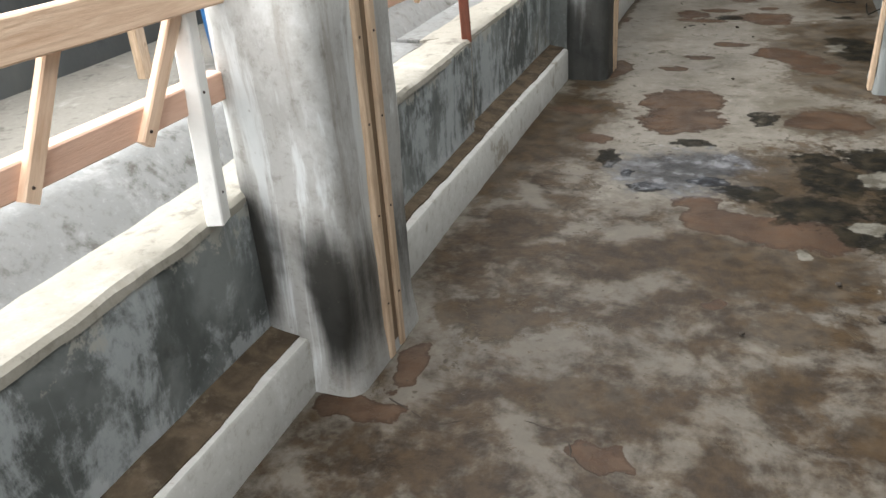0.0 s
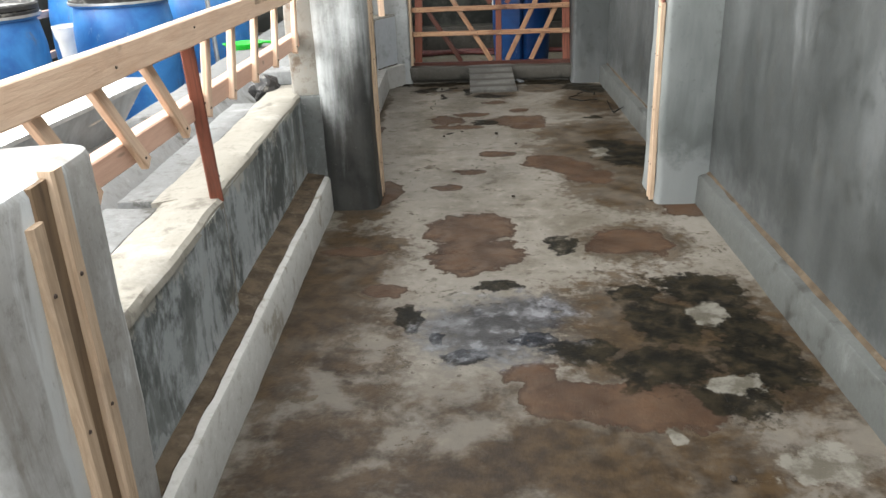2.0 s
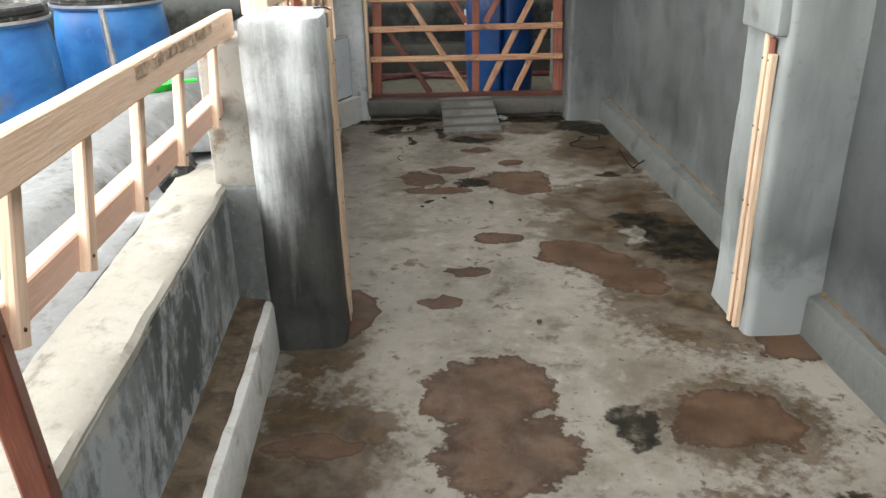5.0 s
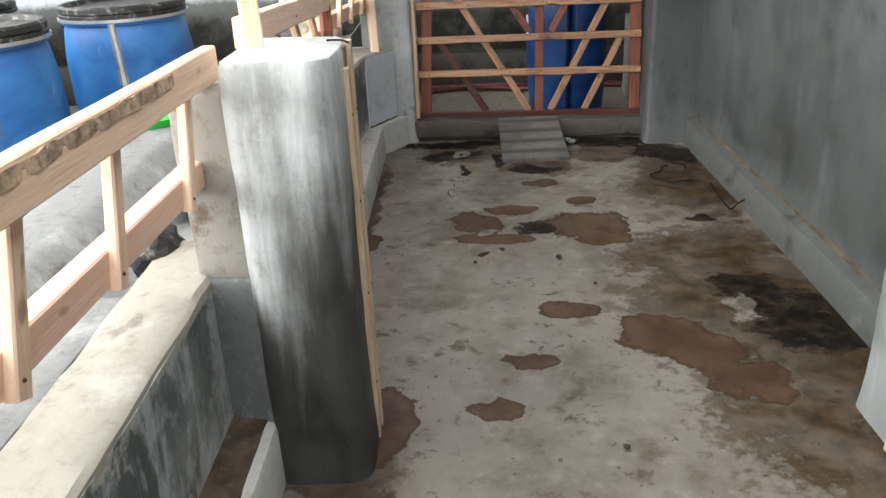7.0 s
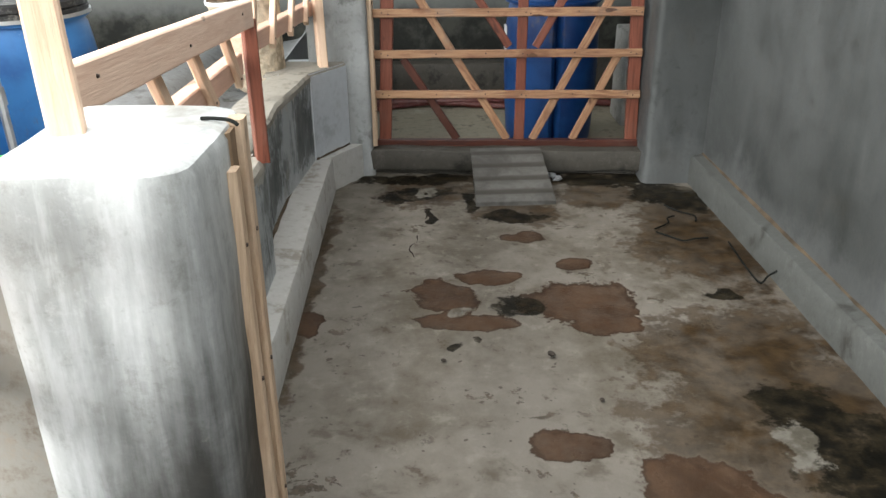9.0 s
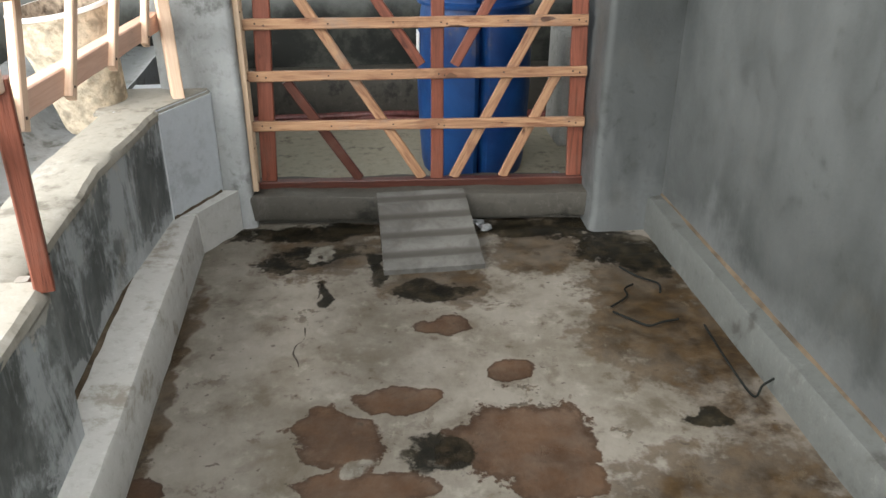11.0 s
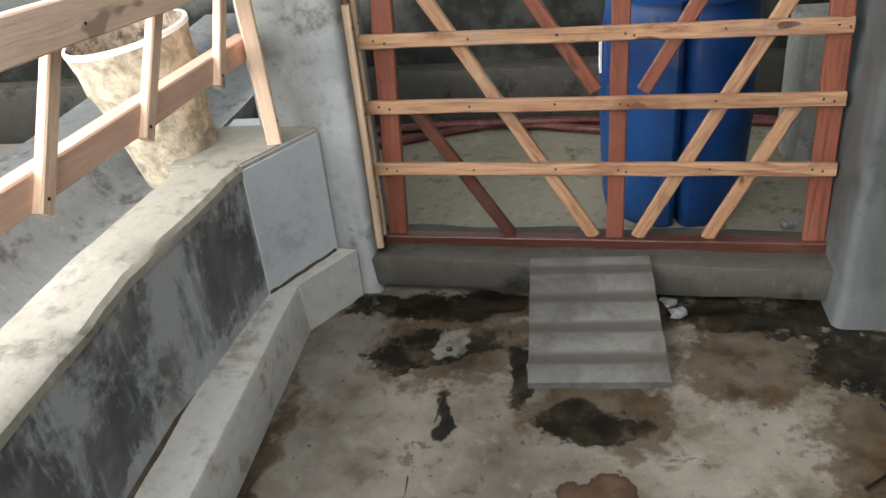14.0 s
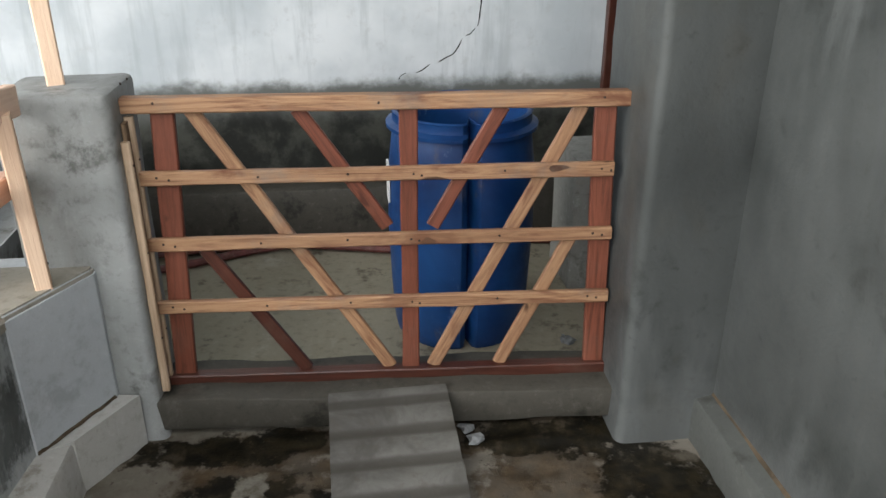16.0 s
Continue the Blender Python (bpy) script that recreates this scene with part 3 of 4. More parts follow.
# long spots at y -0.2 and -0.26 are shade painted along the sill foot
DARK_NEAR_GATE = [(0.8, -2.66, 0.21, 0.27), (0.74, -2.44, 0.15, 0.17), (0.89, -2.83, 0.1, 0.13), (-0.11, -1.72, 0.09, 0.09), (-0.48, -0.2, 0.34, 0.08), (-0.46, -0.44, 0.18, 0.09), (-0.61, -0.54, 0.1, 0.06), (0.62, -0.26, 0.4, 0.09), (0.79, -0.47, 0.17, 0.17),
                  (0.91, -0.6, 0.13, 0.19), (0.0, -0.77, 0.15, 0.07), (-0.21, -0.57, 0.03, 0.12), (-0.44, -0.75, 0.03, 0.09), (0.72, -1.64, 0.06, 0.04), (-0.37, -1.99, 0.03, 0.03), (-0.27, -1.98, 0.02, 0.02)]
DARK_NEAR_START = [(0.21, -4.13, 0.07, 0.12), (-0.48, -4.87, 0.05, 0.11), (-0.35, -5.04, 0.02, 0.03), (-0.12, -4.59, 0.09, 0.06), (-0.23, -5.17, 0.09, 0.05), (0.02, -5.08, 0.08, 0.07), (0.45, -4.72, 0.12, 0.09), (0.73, -4.66, 0.19, 0.18),
                   (0.52, -4.94, 0.15, 0.16), (0.78, -4.92, 0.13, 0.25), (0.44, -5.3, 0.18, 0.16), (0.8, -5.22, 0.15, 0.26), (0.63, -5.49, 0.13, 0.12), (0.19, -5.15, 0.14, 0.09)]
LIGHT = [(0.65, -2.58, 0.06, 0.1), (0.73, -4.9, 0.07, 0.09), (0.7, -5.41, 0.09, 0.07), (0.78, -5.82, 0.11, 0.09), (0.41, -5.7, 0.03, 0.03), (-0.45, -0.44, 0.06, 0.08), (-0.32, -1.77, 0.04, 0.03)]
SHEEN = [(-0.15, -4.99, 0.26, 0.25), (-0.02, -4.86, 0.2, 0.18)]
DAMP = [(0.38, -6.22, 0.17, 0.1), (-0.6, -6.4, 0.2, 0.14), (0.35, -6.55, 0.1, 0.1), (-0.2, -6.75, 0.25, 0.09), (0.7, -6.7, 0.25, 0.12), (0.72, -3.3, 0.42, 0.5), (0.69, -2.6, 0.5, 0.6), (0.64, -2.07, 0.37, 0.3), (0.78, -1.1, 0.3, 0.34), (0.8, -0.91, 0.25, 0.34), (0.47, -0.52, 0.21, 0.19), (-0.44, -0.43, 0.26, 0.21), (0.02, -0.74, 0.23, 0.15), (0.56, -4.13, 0.29, 0.25),
        (-0.8, -4.37, 0.16, 0.57), (-0.92, -4.94, 0.1, 0.6), (-0.9, -4.2, 0.12, 0.4), (-0.75, -4.11, 0.21, 0.17), (0.5, -5.01, 0.5, 0.5), (0.33, -5.83, 0.34, 0.26), (-0.94, -1.49, 0.05, 0.9), (-0.8, -3.55, 0.16, 0.2), (0.0, -0.22, 0.9, 0.1)]
SOIL = [(0.1, -5.95, 1.0, 0.75), (0.65, -5.2, 0.5, 0.7), (-0.8, -4.6, 0.3, 0.9), (-0.2, -7.2, 1.0, 1.1), (0.6, -6.4, 0.6, 0.9), (-0.75, -5.5, 0.35, 1.1), (0.7, -5.6, 0.4, 0.5), (0.9, -1.9, 0.2, 1.4), (0.0, -9.0, 1.4, 1.2)]


def field(x, y, spots):
    """How far inside the nearest patch a place lies; the outline is warped."""
    q = Vector((x, y, len(spots))) * 3.2
    x += noise.noise(q) * 0.045 + noise.noise(q * 2.7) * 0.045 + noise.noise(q * 6) * 0.022
    y += noise.noise(q + Vector((9, 4, 2))) * 0.045 + noise.noise(q * 2.7 + Vector((5, 1, 7))) * 0.045 + noise.noise(q * 6 + Vector((2, 8, 3))) * 0.022
    return max(1 - math.hypot((x - a) / rx, (y - b) / ry) for a, b, rx, ry in spots)


def floor_mesh():
    nx, ny, x0, x1, y0, y1 = 120, 560, -1.15, 1.2, -10.4, -0.05
    verts, faces = [], []
    for j in range(ny + 1):
        for i in range(nx + 1):
            x, y = x0 + (x1 - x0) * i / nx, y0 + (y1 - y0) * j / ny
            z = noise.noise(Vector((x * 1.6, y * 1.6, 0))) * 0.006 + noise.noise(Vector((x * 6, y * 6, 3))) * 0.0025
            # combed ribs of the old threshold in front of the gate
            ribs = min(1.0, max(0.0, (y + 0.62) / 0.1)) * min(1.0, max(0.0, 0.4 + 3 * noise.noise(Vector((x * 2.6, y * 1.7, 8)))))
            verts.append((x, y, z - 0.006 + 0.005 * ribs * math.sin(y * 62 + x)))
    for j in range(ny):
        for i in range(nx):
            k = j * (nx + 1) + i
            faces.append((k, k + 1, k + nx + 2, k + nx + 1))
    me = bpy.data.meshes.new("floor")
    me.from_pydata([(x * S, y * S, z * S) for x, y, z in verts], [], faces)
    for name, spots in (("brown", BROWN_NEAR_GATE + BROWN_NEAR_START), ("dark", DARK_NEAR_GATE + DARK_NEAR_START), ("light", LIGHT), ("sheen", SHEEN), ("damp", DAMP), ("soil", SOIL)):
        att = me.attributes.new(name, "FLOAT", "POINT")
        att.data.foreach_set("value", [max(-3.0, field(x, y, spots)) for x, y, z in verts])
    for f in me.polygons:
        f.use_smooth = True
    me.materials.append(M_FLOOR)
    tagged(new("floor", me), "worn grey concrete floor with brown damp patches and dark wet stains", "floor", "", "structure")


floor_mesh()
bm = box_bm(-5.2, 3.2, -10.8, 2.2, -0.3, -0.03)
setting("ground", bm, M_YARD, "yellowish stained concrete floor of the drum store", "floor")
bm = box_bm(-4.9, -1.8, -10.5, 1.35, -0.02, 0.0, 0.3)
rough_up(bm, 0.004, 2)
setting("floor_store", bm, M_STORE, "yellowish stained concrete floor behind the trough", "floor")
bm = box_bm(-1.74, 2.6, 0.02, 1.6, -0.02, 0.004, 0.3)
rough_up(bm, 0.004, 2)
setting("floor_back", bm, M_YARD, "yellowish stained concrete floor behind the gate", "floor")

# ---- walls and roof ----
WALL_H = 3.1
bm = box_bm(1.055, 1.3, -10.5, -0.02, -0.02, WALL_H, 0.2)
rough_up(bm, 0.006, 1.4)
setting("wall_right", bm, M_WALL, "tall grey cement rendered wall with damp streaks", "wall", smooth=True)
bm = box_bm(-4.9, 2.6, 1.5, 1.72, -0.02, WALL_H)
setting("wall_back", bm, M_BACK, "pale limewashed wall with a mouldy damp band at the bottom", "wall")
bm = box_bm(-4.9, 2.6, 1.36, 1.5, -0.02, 0.31, 0.2, 0.012)
rough_up(bm, 0.006, 3)
setting("plinth", bm, M_SILL, "low dark damp cement plinth along the wall", "plinth", smooth=True)
bm = box_bm(-4.9, -4.7, -10.5, 1.5, -0.02, 1.5)
setting("wall_left", bm, M_WALL, "grey cement parapet under the open side", "wall")
bm = box_bm(2.4, 2.6, 0.02, 1.5, -0.02, WALL_H)
setting("wall_store_end", bm, M_WALL, "grey cement rendered wall", "wall")
bm = box_bm(1.3, 2.6, -0.2, 0.02, -0.02, WALL_H)
setting("wall_store_front", bm, M_WALL, "grey cement rendered wall", "wall")
bm = box_bm(-4.9, -3.9, -10.75, -10.5, -0.02, WALL_H)
setting("wall_rear_left", bm, M_WALL, "grey cement rendered wall", "wall")
bm = box_bm(1.05, 1.3, -10.75, -10.5, -0.02, WALL_H)
setting("wall_rear_right", bm, M_WALL, "grey cement rendered wall", "wall")
bm = box_bm(-3.9, 1.05, -10.75, -10.5, -0.02, 0.9)
setting("wall_rear_sill", bm, M_WALL, "grey cement parapet under the open end", "wall")
# unseen roof, added; its well is cut to suit the fill lamp
bm = box_bm(-5.2, -3.6, -11.0, 2.0, WALL_H, WALL_H + 0.08)
for box in ((0.55, 2.9, -11.0, 2.0), (-3.6, 0.55, -11.0, -9.5), (-3.6, 0.55, -1.3, 2.0)):
    extra = box_bm(*box, WALL_H, WALL_H + 0.08)
    me = bpy.data.meshes.new("roof_piece")
    extra.to_mesh(me)
    extra.free()
    bm.from_mesh(me)
    bpy.data.meshes.remove(me)
setting("ceiling", bm, M_ROOF, "unseen grey sheet roof with a long added light well", "ceiling")


def curb(name, x_wall, x_out, y0, y1, side, silt, h=0.18, mat=None):
    """A skirting ledge with a sloped, silt-covered top."""
    e = 0.006 * side
    bm = profile_bm([(x_wall, -0.02), (x_out + e, -0.02), (x_out, h - 0.012), (x_out - e, h - 0.002), (x_wall, h + 0.012)], y0, y1, 0.08)
    rough_up(bm, 0.005, 2.2, y0)
    rough_up(bm, 0.002, 14, y0)
    setting(name, bm, mat or M_CURB, "grey cement skirting ledge along the wall", "skirting", smooth=True)
    bm = profile_bm([(x_wall, h - 0.02), (x_wall + (x_out - x_wall) * silt, h - 0.02), (x_wall + (x_out - x_wall) * (silt - 0.02), h + 0.007), (x_wall + (x_out - x_wall) * silt * 0.6, h + 0.013), (x_wall, h + 0.024)], y0, y1, 0.03)
    rough_up(bm, 0.003, 2.6, y0)
    for v in bm.verts:
        v.co.x += noise.noise(Vector((v.co.y * 7, y0, 0))) * 0.008 * silt + noise.noise(Vector((v.co.y * 24, y0, 3))) * 0.004 * silt
    tagged(part(name + "_silt", bm, M_SOIL), "strip of reddish silt lying on the ledge", "dirt", "", "stuff")


curb("curb_left_near", -1.13, -1.0, -10.4, -6.93, 1, 0.82)
curb("curb_left_mid", -1.125, -0.99, -6.45, -3.5, 1, 0.78)
curb("curb_left_far", -1.105, -0.945, -3.2, -0.36, 1, 0.22)
curb("curb_right_near", 1.062, 1.0, -10.4, -3.62, -1, 0.4, 0.155, M_CURB_SHADED)
curb("curb_right_far", 1.062, 0.99, -3.24, -0.32, -1, 0.25, 0.145, M_CURB_SHADED)


def low_wall(name, x, y0, y1, bend=0.0):
    """The low wall of the feeding trough, with its pale coping; bend: how far its far end turns in."""

    def turn(bm):
        for v in bm.verts:
            v.co.x += bend * min(1.0, max(0.0, (v.co.y - y1 + 0.6) / 0.6))

    bm = box_bm(x - 0.2, x, y0, y1, -0.02, 0.612, 0.12)
    rough_up(bm, 0.007, 2.2, y1)
    turn(bm)
    setting(name, bm, M_LOW, "low cement wall with dark damp stains and chalky bloom", "wall", smooth=True)
    bm = profile_bm([(x - 0.21, 0.6), (x + 0.004, 0.6), (x + 0.002, 0.622), (x - 0.012, 0.634), (x - 0.12, 0.636), (x - 0.21, 0.62)], y0, y1, 0.06)
    rough_up(bm, 0.007, 4, y0)
    rough_up(bm, 0.004, 17, y0)
    turn(bm)
    setting(name + "_coping", bm, M_COPING, "pale worn cement coping of the low wall", "coping", smooth=True)


low_wall("low_wall_near", -1.13, -10.4, -6.5)
low_wall("low_wall_mid_proud", -1.075, -6.46, -5.16)
low_wall("low_wall_mid", -1.115, -5.16, -3.24)
low_wall("low_wall_far_proud", -1.02, -3.24, -1.75)
low_wall("low_wall_far", -1.09, -1.75, -0.4, 0.066)

# trough floor and the ledge behind it
bm = profile_bm([(-1.225, 0.3), (-1.225, 0.612), (-1.245, 0.6), (-1.275, 0.54), (-1.34, 0.5), (-1.44, 0.485), (-1.5, 0.49), (-1.55, 0.53), (-1.63, 0.635), (-1.68, 0.655),
                 (-1.84, 0.65), (-1.86, 0.62), (-1.86, 0.0), (-1.7, -0.02)], -10.4, 1.35, 0.12)
rough_up(bm, 0.008, 2.5)
setting("feeding_trough", bm, M_TROUGH, "long grey cement feeding trough with a raised back ledge", "trough", smooth=True)


for k, (x0, x1, y0, y1, top) in enumerate(((-1.5, -1.235, -2.75, -1.9, 0.622), (-1.52, -1.31, -1.72, -1.2, 0.615), (-1.47, -1.287, -6.4, -5.2, 0.622), (-1.47, -1.33, -5.12, -3.56, 0.612))):
    bm = box_bm(x0, x1, y0, y1, 0.535, top, 0.07, 0.008)
    rough_up(bm, 0.008, 5, k * 3.0)
    tagged(part("cover_slab", bm, M_TROUGH, None, "", None, True), "rough grey cement slab lying over the trough", "slab", "slabs over the trough")


def pillar(name, x0, x1, y0, y1, top, material=None, bevel=0.03, stains=()):
    """A rendered pillar: rounded corners, eased top, splayed foot; stains: (x, z, rx, rz)."""
    bm = box_bm(x0, x1, y0, y1, -0.02, top)
    upright = [e for e in bm.edges if abs(e.verts[0].co.z - e.verts[1].co.z) > 0.1]
    bmesh.ops.bevel(bm, geom=upright, offset=bevel, segments=5, affect="EDGES", profile=0.5)
    rim = [e for e in bm.edges if min(e.verts[0].co.z, e.verts[1].co.z) > top - 0.001]
    bmesh.ops.bevel(bm, geom=rim, offset=0.018, segments=2, affect="EDGES", profile=0.5)
    cuts = [(2, -0.02 + 0.07 * k) for k in range(1, int(top / 0.07))] + [(0, x0 + (x1 - x0) * k / 4) for k in (1, 2, 3)] + [(1, y0 + (y1 - y0) * k / 4) for k in (1, 2, 3)]
    for axis, value in cuts:
        bmesh.ops.bisect_plane(bm, geom=bm.verts[:] + bm.edges[:] + bm.faces[:], plane_co=[value * (a == axis) for a in range(3)], plane_no=[float(a == axis) for a in range(3)])
    for v in bm.verts:
        k = max(0.0, 1 - v.co.z / 0.12)
        v.co.x += (v.co.x - (x0 + x1) / 2) * 0.05 * k
        v.co.y += (v.co.y - (y0 + y1) / 2) * 0.05 * k
    rough_up(bm, 0.007, 2.3, x0 + y0)
    rough_up(bm, 0.0025, 11, x0 + y0)
    ob = setting(name, bm, material or M_PILLAR, "cement pillar with rounded edges and damp streaks", "pillar", smooth=True)
    if stains:
        att = ob.data.attributes.new("stain", "FLOAT", "POINT")
        att.data.foreach_set("value", [max(1 - math.hypot((v.co.x / S - a) / rx, (v.co.z / S - b) / rz) for a, b, rx, rz in stains) for v in ob.data.vertices])
    return ob


def battens(x, y, z0, z1, side, label, gap=0.04, width=0.036, slot=None):
    """Two rough battens fixed to a pillar, with a slot between them."""
    t = thing("batten_pair", (x, y, z0), label, "batten", "battens on the pillars")
    for k, dy in enumerate((-gap, gap)):
        board("batten", (x, y + dy, z0), (x + 0.004 * (k - 0.5), y + dy, z1 - 0.06 * (1 - k)), width, 0.026, M_BATTEN, t, (side, 0, 0),
              nails=[(d, 0.004) for d in (0.2, 0.5, 0.78, 1.02)])
    board("slot_strip", (x - side * 0.004, y, z0), (x - side * 0.004, y, z1 - 0.01), 2 * gap - width + 0.008, 0.012, slot or M_SLOT, t, (side, 0, 0), "dirty recessed strip")


pillar("pillar_1", -1.17, -0.85, -6.93, -6.45, 1.185, M_STREAKED, 0.055, [(-0.9, 0.3, 0.06, 0.24), (-1.12, 0.42, 0.06, 0.24), (-0.98, 0.5, 0.03, 0.12)])
pillar("pillar_2", -1.01, -0.737, -3.56, -3.2, 1.2, M_DAMP, 0.06, [(-0.74, 0.0, 0.22, 0.95), (-0.88, -0.1, 0.3, 0.68), (-1.0, 0.3, 0.1, 0.3)])
bm = box_bm(-1.19, -0.985, -3.52, -3.16, -0.02, 0.628, 0.08, 0.012)
rough_up(bm, 0.007, 3)
setting("wall_return", bm, M_RETURN, "damp stained end of the low wall against the pillar", "wall", smooth=True)
bm = box_bm(-1.16, -0.98, -3.5, -3.22, 0.615, 1.12, 0.06, 0.03)
rough_up(bm, 0.012, 4)
setting("pillar_stub", bm, M_STUB, "rough mortar stub beside the pillar", "pillar", smooth=True)
pillar("pillar_3", -1.07, -0.745, -0.13, 0.16, 1.15, M_PIER)
pillar("pillar_4", 0.785, 1.1, -3.61, -3.25, WALL_H, M_SMOOTH)
bm = box_bm(0.748, 0.82, -3.595, -3.3, 1.105, WALL_H, 0.12, 0.012)
rough_up(bm, 0.004, 2.3, 5)
setting("pillar_rebate", bm, M_SMOOTH, "smooth blue-grey render over the battens of a pillar", "pillar", smooth=True)
pillar("pillar_5", 0.745, 1.1, -0.32, 0.1, WALL_H, M_WALL)
battens(-0.848, -6.67, 0.0, 1.19, 1, "pair of rough wooden battens with a slot, on a pillar")
battens(-0.735, -3.325, 0.0, 1.2, 1, "pair of rough wooden battens with a slot, on a pillar", 0.032, 0.03)
battens(-0.733, -0.045, 0.15, 1.06, 1, "pair of weathered wooden battens behind the gate edge", 0.03, 0.022)
battens(0.772, -3.52, 0.0, 1.1, -1, "pair of pale battens with a dark red slot, on a pillar", 0.026, 0.026, M_RED)

# angled fresh cement panel between the low wall and the end pillar
bm = bmesh.new()
plan = [(-1.022, -0.425), (-0.868, -0.15), (-0.868, -0.02), (-1.2, -0.02), (-1.2, -0.425)]
lo = [bm.verts.new((x, y, -0.02)) for x, y in plan]
hi = [bm.verts.new((x, y, 0.632)) for x, y in plan]
for i in range(5):
    bm.faces.new((lo[i], lo[(i + 1) % 5], hi[(i + 1) % 5], hi[i]))
bm.faces.new(hi)
bm.faces.new(lo)
bmesh.ops.bevel(bm, geom=[e for e in bm.edges if e.verts[0].co.z > 0.6 and e.verts[1].co.z > 0.6], offset=0.012, segments=2, affect="EDGES")
setting("corner_panel", bm, M_PATCH, "smooth blue-grey fresh cement corner panel", "wall")
cap = bmesh.new()
plan = [(-1.026, -0.415), (-0.872, -0.146), (-0.872, -0.1), (-1.26, -0.1), (-1.26, -0.415)]
lo = [cap.verts.new((x, y, 0.618)) for x, y in plan]
hi = [cap.verts.new((x, y, 0.637)) for x, y in plan]
for i in range(5):
    cap.faces.new((lo[i], lo[(i + 1) % 5], hi[(i + 1) % 5], hi[i]))
cap.faces.new(hi)
cap.faces.new(lo)
bmesh.ops.bevel(cap, geom=[e for e in cap.edges if e.verts[0].co.z > 0.63 and e.verts[1].co.z > 0.63], offset=0.008, segments=2, affect="EDGES")
setting("corner_coping", cap, M_COPING, "pale worn cement coping of the corner", "coping")
bm = bmesh.new()
plan = [(-1.06, -0.43), (-0.94, -0.37), (-0.8, -0.15), (-0.868, -0.14)]
lo = [bm.verts.new((x, y, -0.02)) for x, y in plan]
hi = [bm.verts.new((x, y, 0.185)) for x, y in plan]
for i in range(4):
    bm.faces.new((lo[i], lo[(i + 1) % 4], hi[(i + 1) % 4], hi[i]))
bm.faces.new(hi)
bm.faces.new(lo)
setting("curb_corner", bm, M_CURB, "angled end of the cement skirting ledge", "skirting")

bm = tube_bm([(-1.025, -0.425, 0.187), (-0.95, -0.292, 0.188), (-0.872, -0.152, 0.188)], 0.009, 6)
rough_up(bm, 0.006, 20)
tagged(part("curb_corner_silt", bm, M_SOIL), "strip of reddish silt lying on the ledge", "dirt", "", "stuff")

# ---- sill, ramp and gate ----
GA = radians(-3.6)
GATE = Matrix.Translation((-0.73, 0, 0)) @ Matrix.Rotation(GA, 4, "Z")


def gp(u, z, v=0.0):
    """A point of the gate: u along it, z up, v towards the passage."""
    return GATE @ Vector((u, -v, z))


bm = box_bm(-0.06, 1.52, -0.13, 0.12, 0.022, 0.14, 0.06, 0.01)
rough_up(bm, 0.009, 5)
setting("sill_foot", box_bm(-0.06, 1.52, -0.085, 0.11, -0.03, 0.04), M_SILL, "washed-out foot of the damp sill", "sill", GATE)
setting("sill", bm, M_SILL, "dark damp cement sill under the gate", "sill", GATE, True)


def ramp_slab():
    bm = bmesh.new()
    n, w, t = 48, 8, 0.03
    rows = []
    for i in range(n + 1):
        f = i / n
        y = -0.635 + f * 0.47
        z = 0.016 + 0.136 * min(1.0, f * 1.12) + 0.0045 * math.sin(f * 4.3 * 2 * math.pi)
        half = 0.206 - 0.012 * f
        rows.append([bm.verts.new((-half + 2 * half * k / w + noise.noise(Vector((0, f * 5, k))) * 0.003, y, z)) for k in range(w + 1)]
                    + [bm.verts.new((half - 2 * half * k / w, y, z - t)) for k in range(w + 1)])
    for a, b in zip(rows, rows[1:]):
        for k in range(len(a)):
            j = (k + 1) % len(a)
            bm.faces.new((a[k], a[j], b[j], b[k]))
    bm.faces.new(rows[0])
    bm.faces.new(rows[-1])
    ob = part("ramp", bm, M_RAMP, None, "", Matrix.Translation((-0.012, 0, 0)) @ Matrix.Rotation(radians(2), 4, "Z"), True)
    # painted rib shade: 1 at the low points, -1 on the crests
    att = ob.data.attributes.new("hollow_shade", "FLOAT", "POINT")
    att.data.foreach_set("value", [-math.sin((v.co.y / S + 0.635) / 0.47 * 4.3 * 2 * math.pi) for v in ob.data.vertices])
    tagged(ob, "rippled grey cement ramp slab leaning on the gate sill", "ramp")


ramp_slab()


